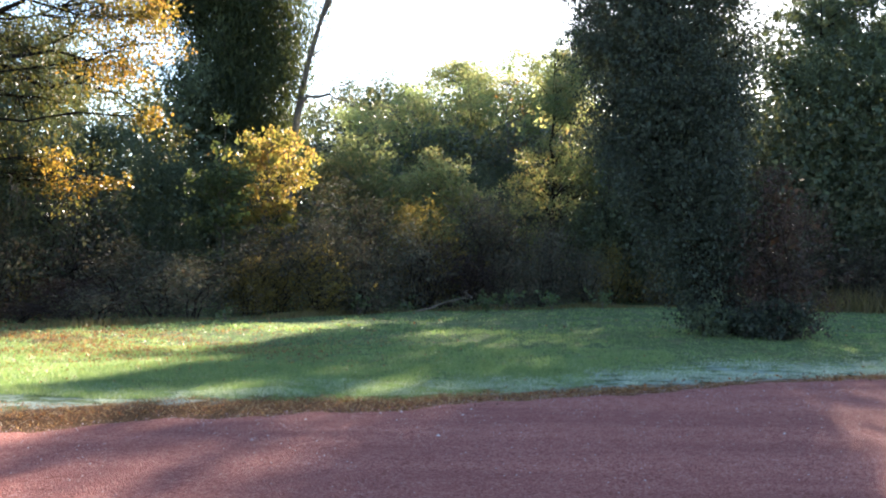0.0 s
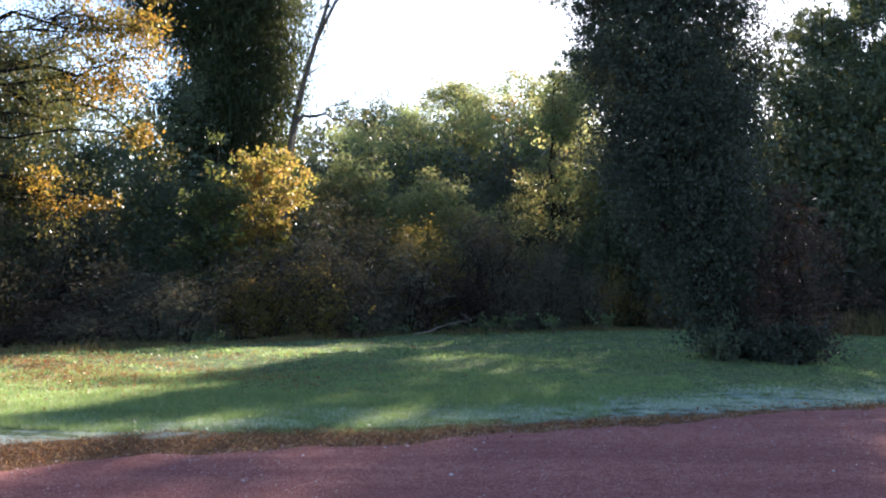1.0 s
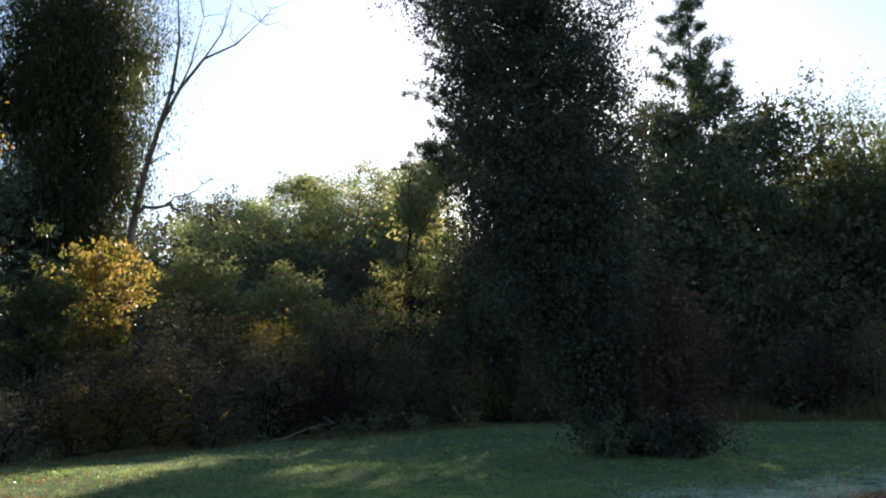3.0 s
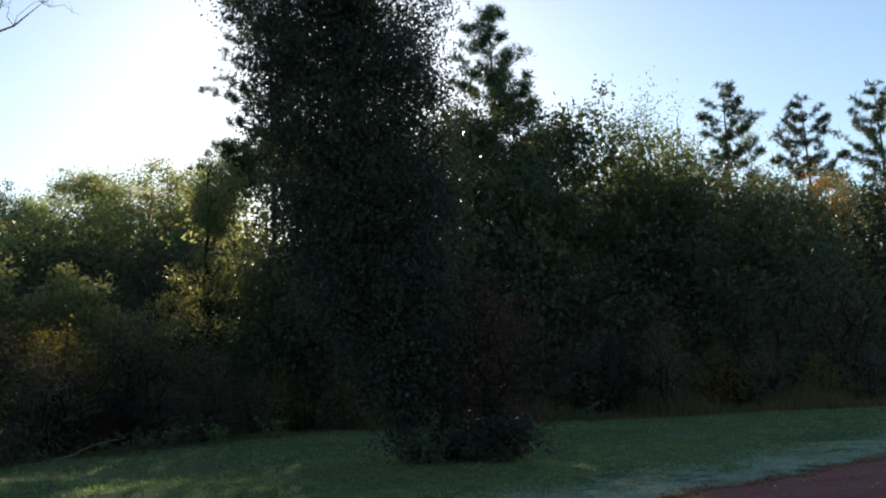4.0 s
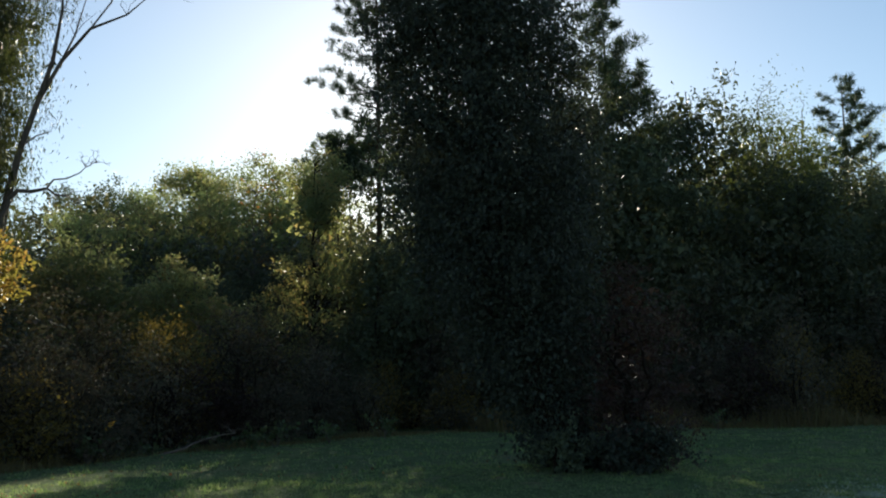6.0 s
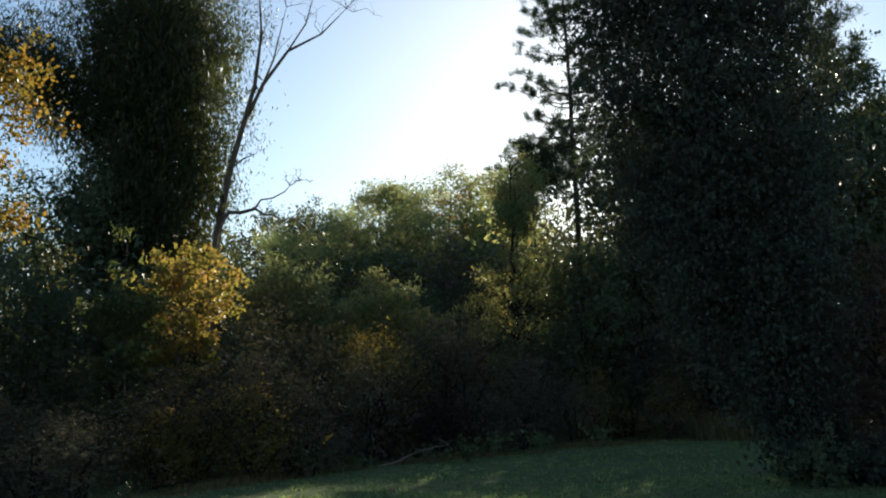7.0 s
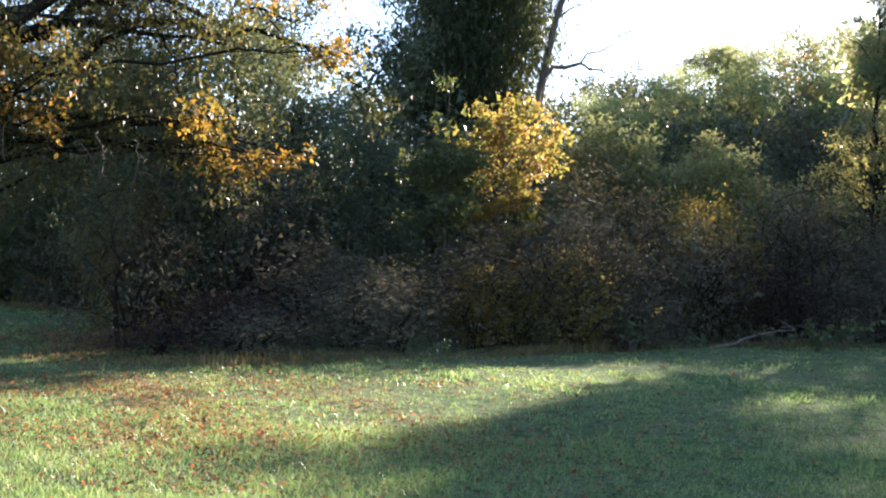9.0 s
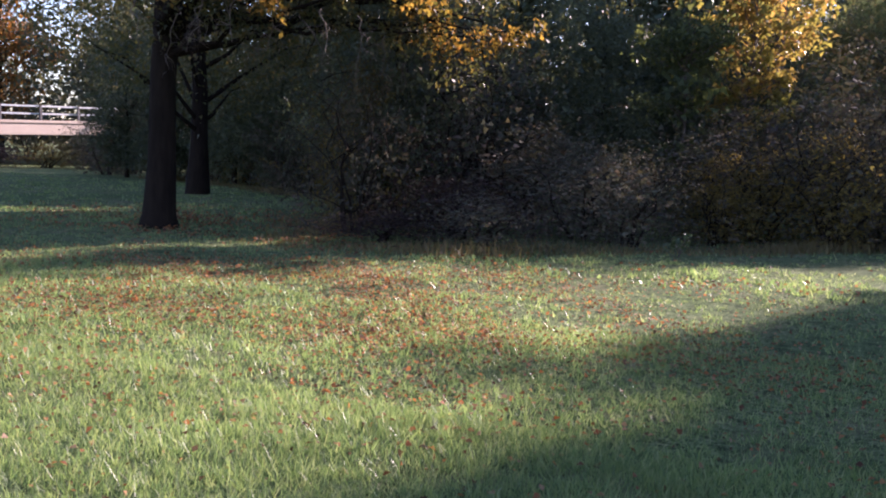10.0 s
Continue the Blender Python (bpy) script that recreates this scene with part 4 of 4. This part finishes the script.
def far_woods():
    """The wood's depth all round the clearing, too far off to count its trees."""
    rng = np.random.default_rng(91)
    ang = rng.uniform(0, 2 * np.pi, 220)
    R = rng.uniform(95, 190, 220)
    feet = [(r * math.sin(w), 20 + r * math.cos(w), rng.uniform(9, 14)) for r, w in zip(R, ang)]
    for x0, x1, y0, y1, h0, h1, n in ((9, 78, 52, 70, 10, 14, 110), (-66, -14, 56, 84, 9, 14, 80), (-14, 16, 78, 90, 12, 16.5, 70), (-9, 12, 50, 62, 3.5, 5.5, 50), (-7, 12, 62, 72, 8, 10.5, 46), (5, 18, 62, 74, 8.5, 11, 44), (-105, -56, 62, 100, 9, 15, 60), (12, 44, 40, 46, 6, 9, 36), (25, 78, 52, 64, 13, 16, 60)):
        for _ in range(n):
            x, y = rng.uniform(x0, x1), rng.uniform(y0, y1)
            if -55 < x - 0.268 * (y - 46) < -38:
                continue
            feet.append((x, y, rng.uniform(h0, h1)))
    c = np.array(feet)
    n, m = len(c), 26
    # nearer crowns carry finer leaves
    reach = np.hypot(c[:, 0], c[:, 1] - 5)
    u = rng.uniform(0, 1, (n, m))
    rad = (1.2 + 0.22 * c[:, 2:]) * np.sqrt(np.clip(np.sin(np.pi * (0.12 + 0.86 * u)), 0, 1))
    a2 = rng.uniform(0, 6.283, (n, m))
    verts, quads, base = [], [], 0
    p = np.stack([c[:, :1] + rad * np.cos(a2), c[:, 1:2] + rad * np.sin(a2), 0.2 + u * c[:, 2:]], -1)
    for lo, hi, per, size in ((0, 56, 50, 0.25), (56, 100, 24, 0.42), (100, 400, 9, 0.7)):
        v, f = leaf_cloud(rng, p[(reach >= lo) & (reach < hi)].reshape(-1, 3), per, 0.75, size, 0.6, 0.2, fine=True)
        verts.append(v)
        quads.append(f + base)
        base += len(v)
    v, f = np.concatenate(verts), np.concatenate(quads)
    v[:, 2] = np.maximum(v[:, 2], 0.0)
    tagged(mesh_object("far_woods", v, f, LEAF_FAR), "dense mixed woodland round the clearing", "woods", "", "stuff")


far_woods()


def tall_grass():
    rng = np.random.default_rng(95)
    n = 26000
    s = rng.uniform(0, 1, n)
    seg = np.r_[0, np.cumsum(np.hypot(*np.diff(TREELINE, axis=0).T))]
    x = np.interp(s * seg[-1], seg, TREELINE[:, 0]) + rng.normal(0, 0.4, n)
    y = np.interp(s * seg[-1], seg, TREELINE[:, 1]) + rng.normal(-0.1, 0.5, n)
    h = np.where(x > 10, 0.8, 0.17) * (0.7 + 0.4 * np.sin(x * 1.3))
    blades("tall_grass", "tall unmown brownish grass at the wood's edge", "grass", GRASS_TALL, x, y, h, 0.03, 96, 0.3)


tall_grass()


# ---- the road bridge beyond the clearing ----
def box(verts_faces, x0, x1, y0, y1, z0, z1):
    v, f = verts_faces
    b = len(v)
    v += [(x0, y0, z0), (x1, y0, z0), (x1, y1, z0), (x0, y1, z0), (x0, y0, z1), (x1, y0, z1), (x1, y1, z1), (x0, y1, z1)]
    f += [tuple(b + i for i in q) for q in ((0, 3, 2, 1), (4, 5, 6, 7), (0, 1, 5, 4), (1, 2, 6, 5), (2, 3, 7, 6), (3, 0, 4, 7))]


def box_part(name, parent, mat, dims, bevel=0.015, label=""):
    bm = bmesh.new()
    store = ([], [])
    box(store, *dims)
    vs = [bm.verts.new(c) for c in store[0]]
    for q in store[1]:
        bm.faces.new([vs[i] for i in q])
    bmesh.ops.bevel(bm, geom=bm.edges[:], offset=bevel, segments=2, affect="EDGES")
    me = bpy.data.meshes.new(name)
    bm.to_mesh(me)
    bm.free()
    me.materials.append(mat)
    ob = new(name, me)
    ob.parent = parent
    if label:
        ob["label"] = label
    return ob


def bridge():
    root = thing("road_bridge", (-49.7, 46.2, 0), "concrete road bridge with a pale steel railing", "bridge")
    root.matrix_basis = pose(-49.7, 46.2, 0, 2.0, 0, -5)
    box_part("deck", root, CONCRETE, (-7, 0, -22, 30, 1.75, 2.45), 0.03)
    box_part("kerb", root, CONCRETE, (-0.35, 0.06, -22, 30, 2.45, 2.62), 0.02)
    for y in (-20, 28):
        box_part("pier", root, CONCRETE, (-6.5, -0.4, y - 0.5, y + 0.5, -0.3, 1.75), 0.03)
    for i in range(20):
        y = -21 + 2.6 * i
        box_part("post", root, STEEL_DARK, (-0.04, 0.05, y - 0.07, y + 0.07, 2.62, 3.52), 0.01, "dark steel post")
    for z0, z1 in ((3.40, 3.50), (2.95, 3.05)):
        box_part("rail", root, STEEL, (-0.12, -0.05, -22, 30, z0, z1), 0.01, "pale galvanised rail")


bridge()

for wx, wy, k, sc in ((-41.5, 47.5, 0, 1.1), (-43.5, 51, 3, 0.95), (-39, 45.5, 1, 0.9), (-37, 42, 0, 0.8), (-59, 36, 3, 0.8), (-59, 41, 0, 0.85), (-60, 46, 3, 0.8), (-59, 51, 0, 0.9), (-60, 56, 3, 0.9), (-54, 58, 0, 1.0), (-49, 57, 3, 0.8), (-33, 44, 3, 0.7)):
    made_tree = copy_thing(SHRUBS[k], pose(wx, wy, 0, 0, 0, wx * 40 % 360))
    made_tree.scale = (sc * 1.3, sc * 1.3, sc)
for i in range(5):
    made_tree = copy_thing(SHRUBS[i % 4], pose(-46.0 + 0.3 * i, 39.5 + 3.0 * i, 0, 0, 0, 67 * i))
    made_tree.scale = (1.1, 1.1, 0.36)


# ---- small growth at the wood's edge ----
def weed(at, seed, size):
    rng = np.random.default_rng(seed)
    root = thing("weed", at, "low broad-leaved weed at the lawn's far edge", "plant", "weeds at the wood's edge")
    w = Wood()
    tips = []
    for _ in range(7):
        e = np.array([rng.normal(0, 0.3), rng.normal(0, 0.3), rng.uniform(0.25, 0.7)]) * size
        q = w.limb(rng, (0, 0, -0.02), e, 0.008, 0.003, 0.1, 5, 0.04, 4)
        tips += [q[-1], q[-2], q[-3]]
    tagged(w.build("stem", BARK_GREY, root), kind="stuff")
    v, f = leaf_cloud(rng, np.array(tips), 4, 0.07 * size, 0.15 * size, 0.65, 0.2)
    v[:, 2] = np.maximum(v[:, 2], 0.01)
    mesh_object("foliage", v, f, LEAF_WEED, root)
    return root


for i, (wx, wy, size) in enumerate(((1.5, 31.6, 1.0), (0.7, 32.4, 0.8), (2.2, 32.6, 1.1), (-1.2, 30.9, 0.8), (-2.6, 29.4, 0.9), (4.0, 34.2, 1.0), (-5.6, 24.2, 0.55), (6.0, 35.4, 1.0), (12.5, 35.5, 0.8), (17.0, 33.4, 0.9))):
    weed((wx, wy, 0), 200 + i, size)


def fallen_branch():
    rng = np.random.default_rng(230)
    root = thing("fallen_branch", (-0.9, 31.2, 0), "bare grey fallen branch lying in the weeds", "branch")
    w = Wood()
    q = w.limb(rng, (0, 0, 0.03), (1.9, 0.5, 0.5), 0.045, 0.012, 0.02, 8, 0.02, 6)
    w.twigs(rng, q, 6, 0.7, 0.012, 0.4, 1)
    w.build("branch", BARK_GREY, root)


fallen_branch()
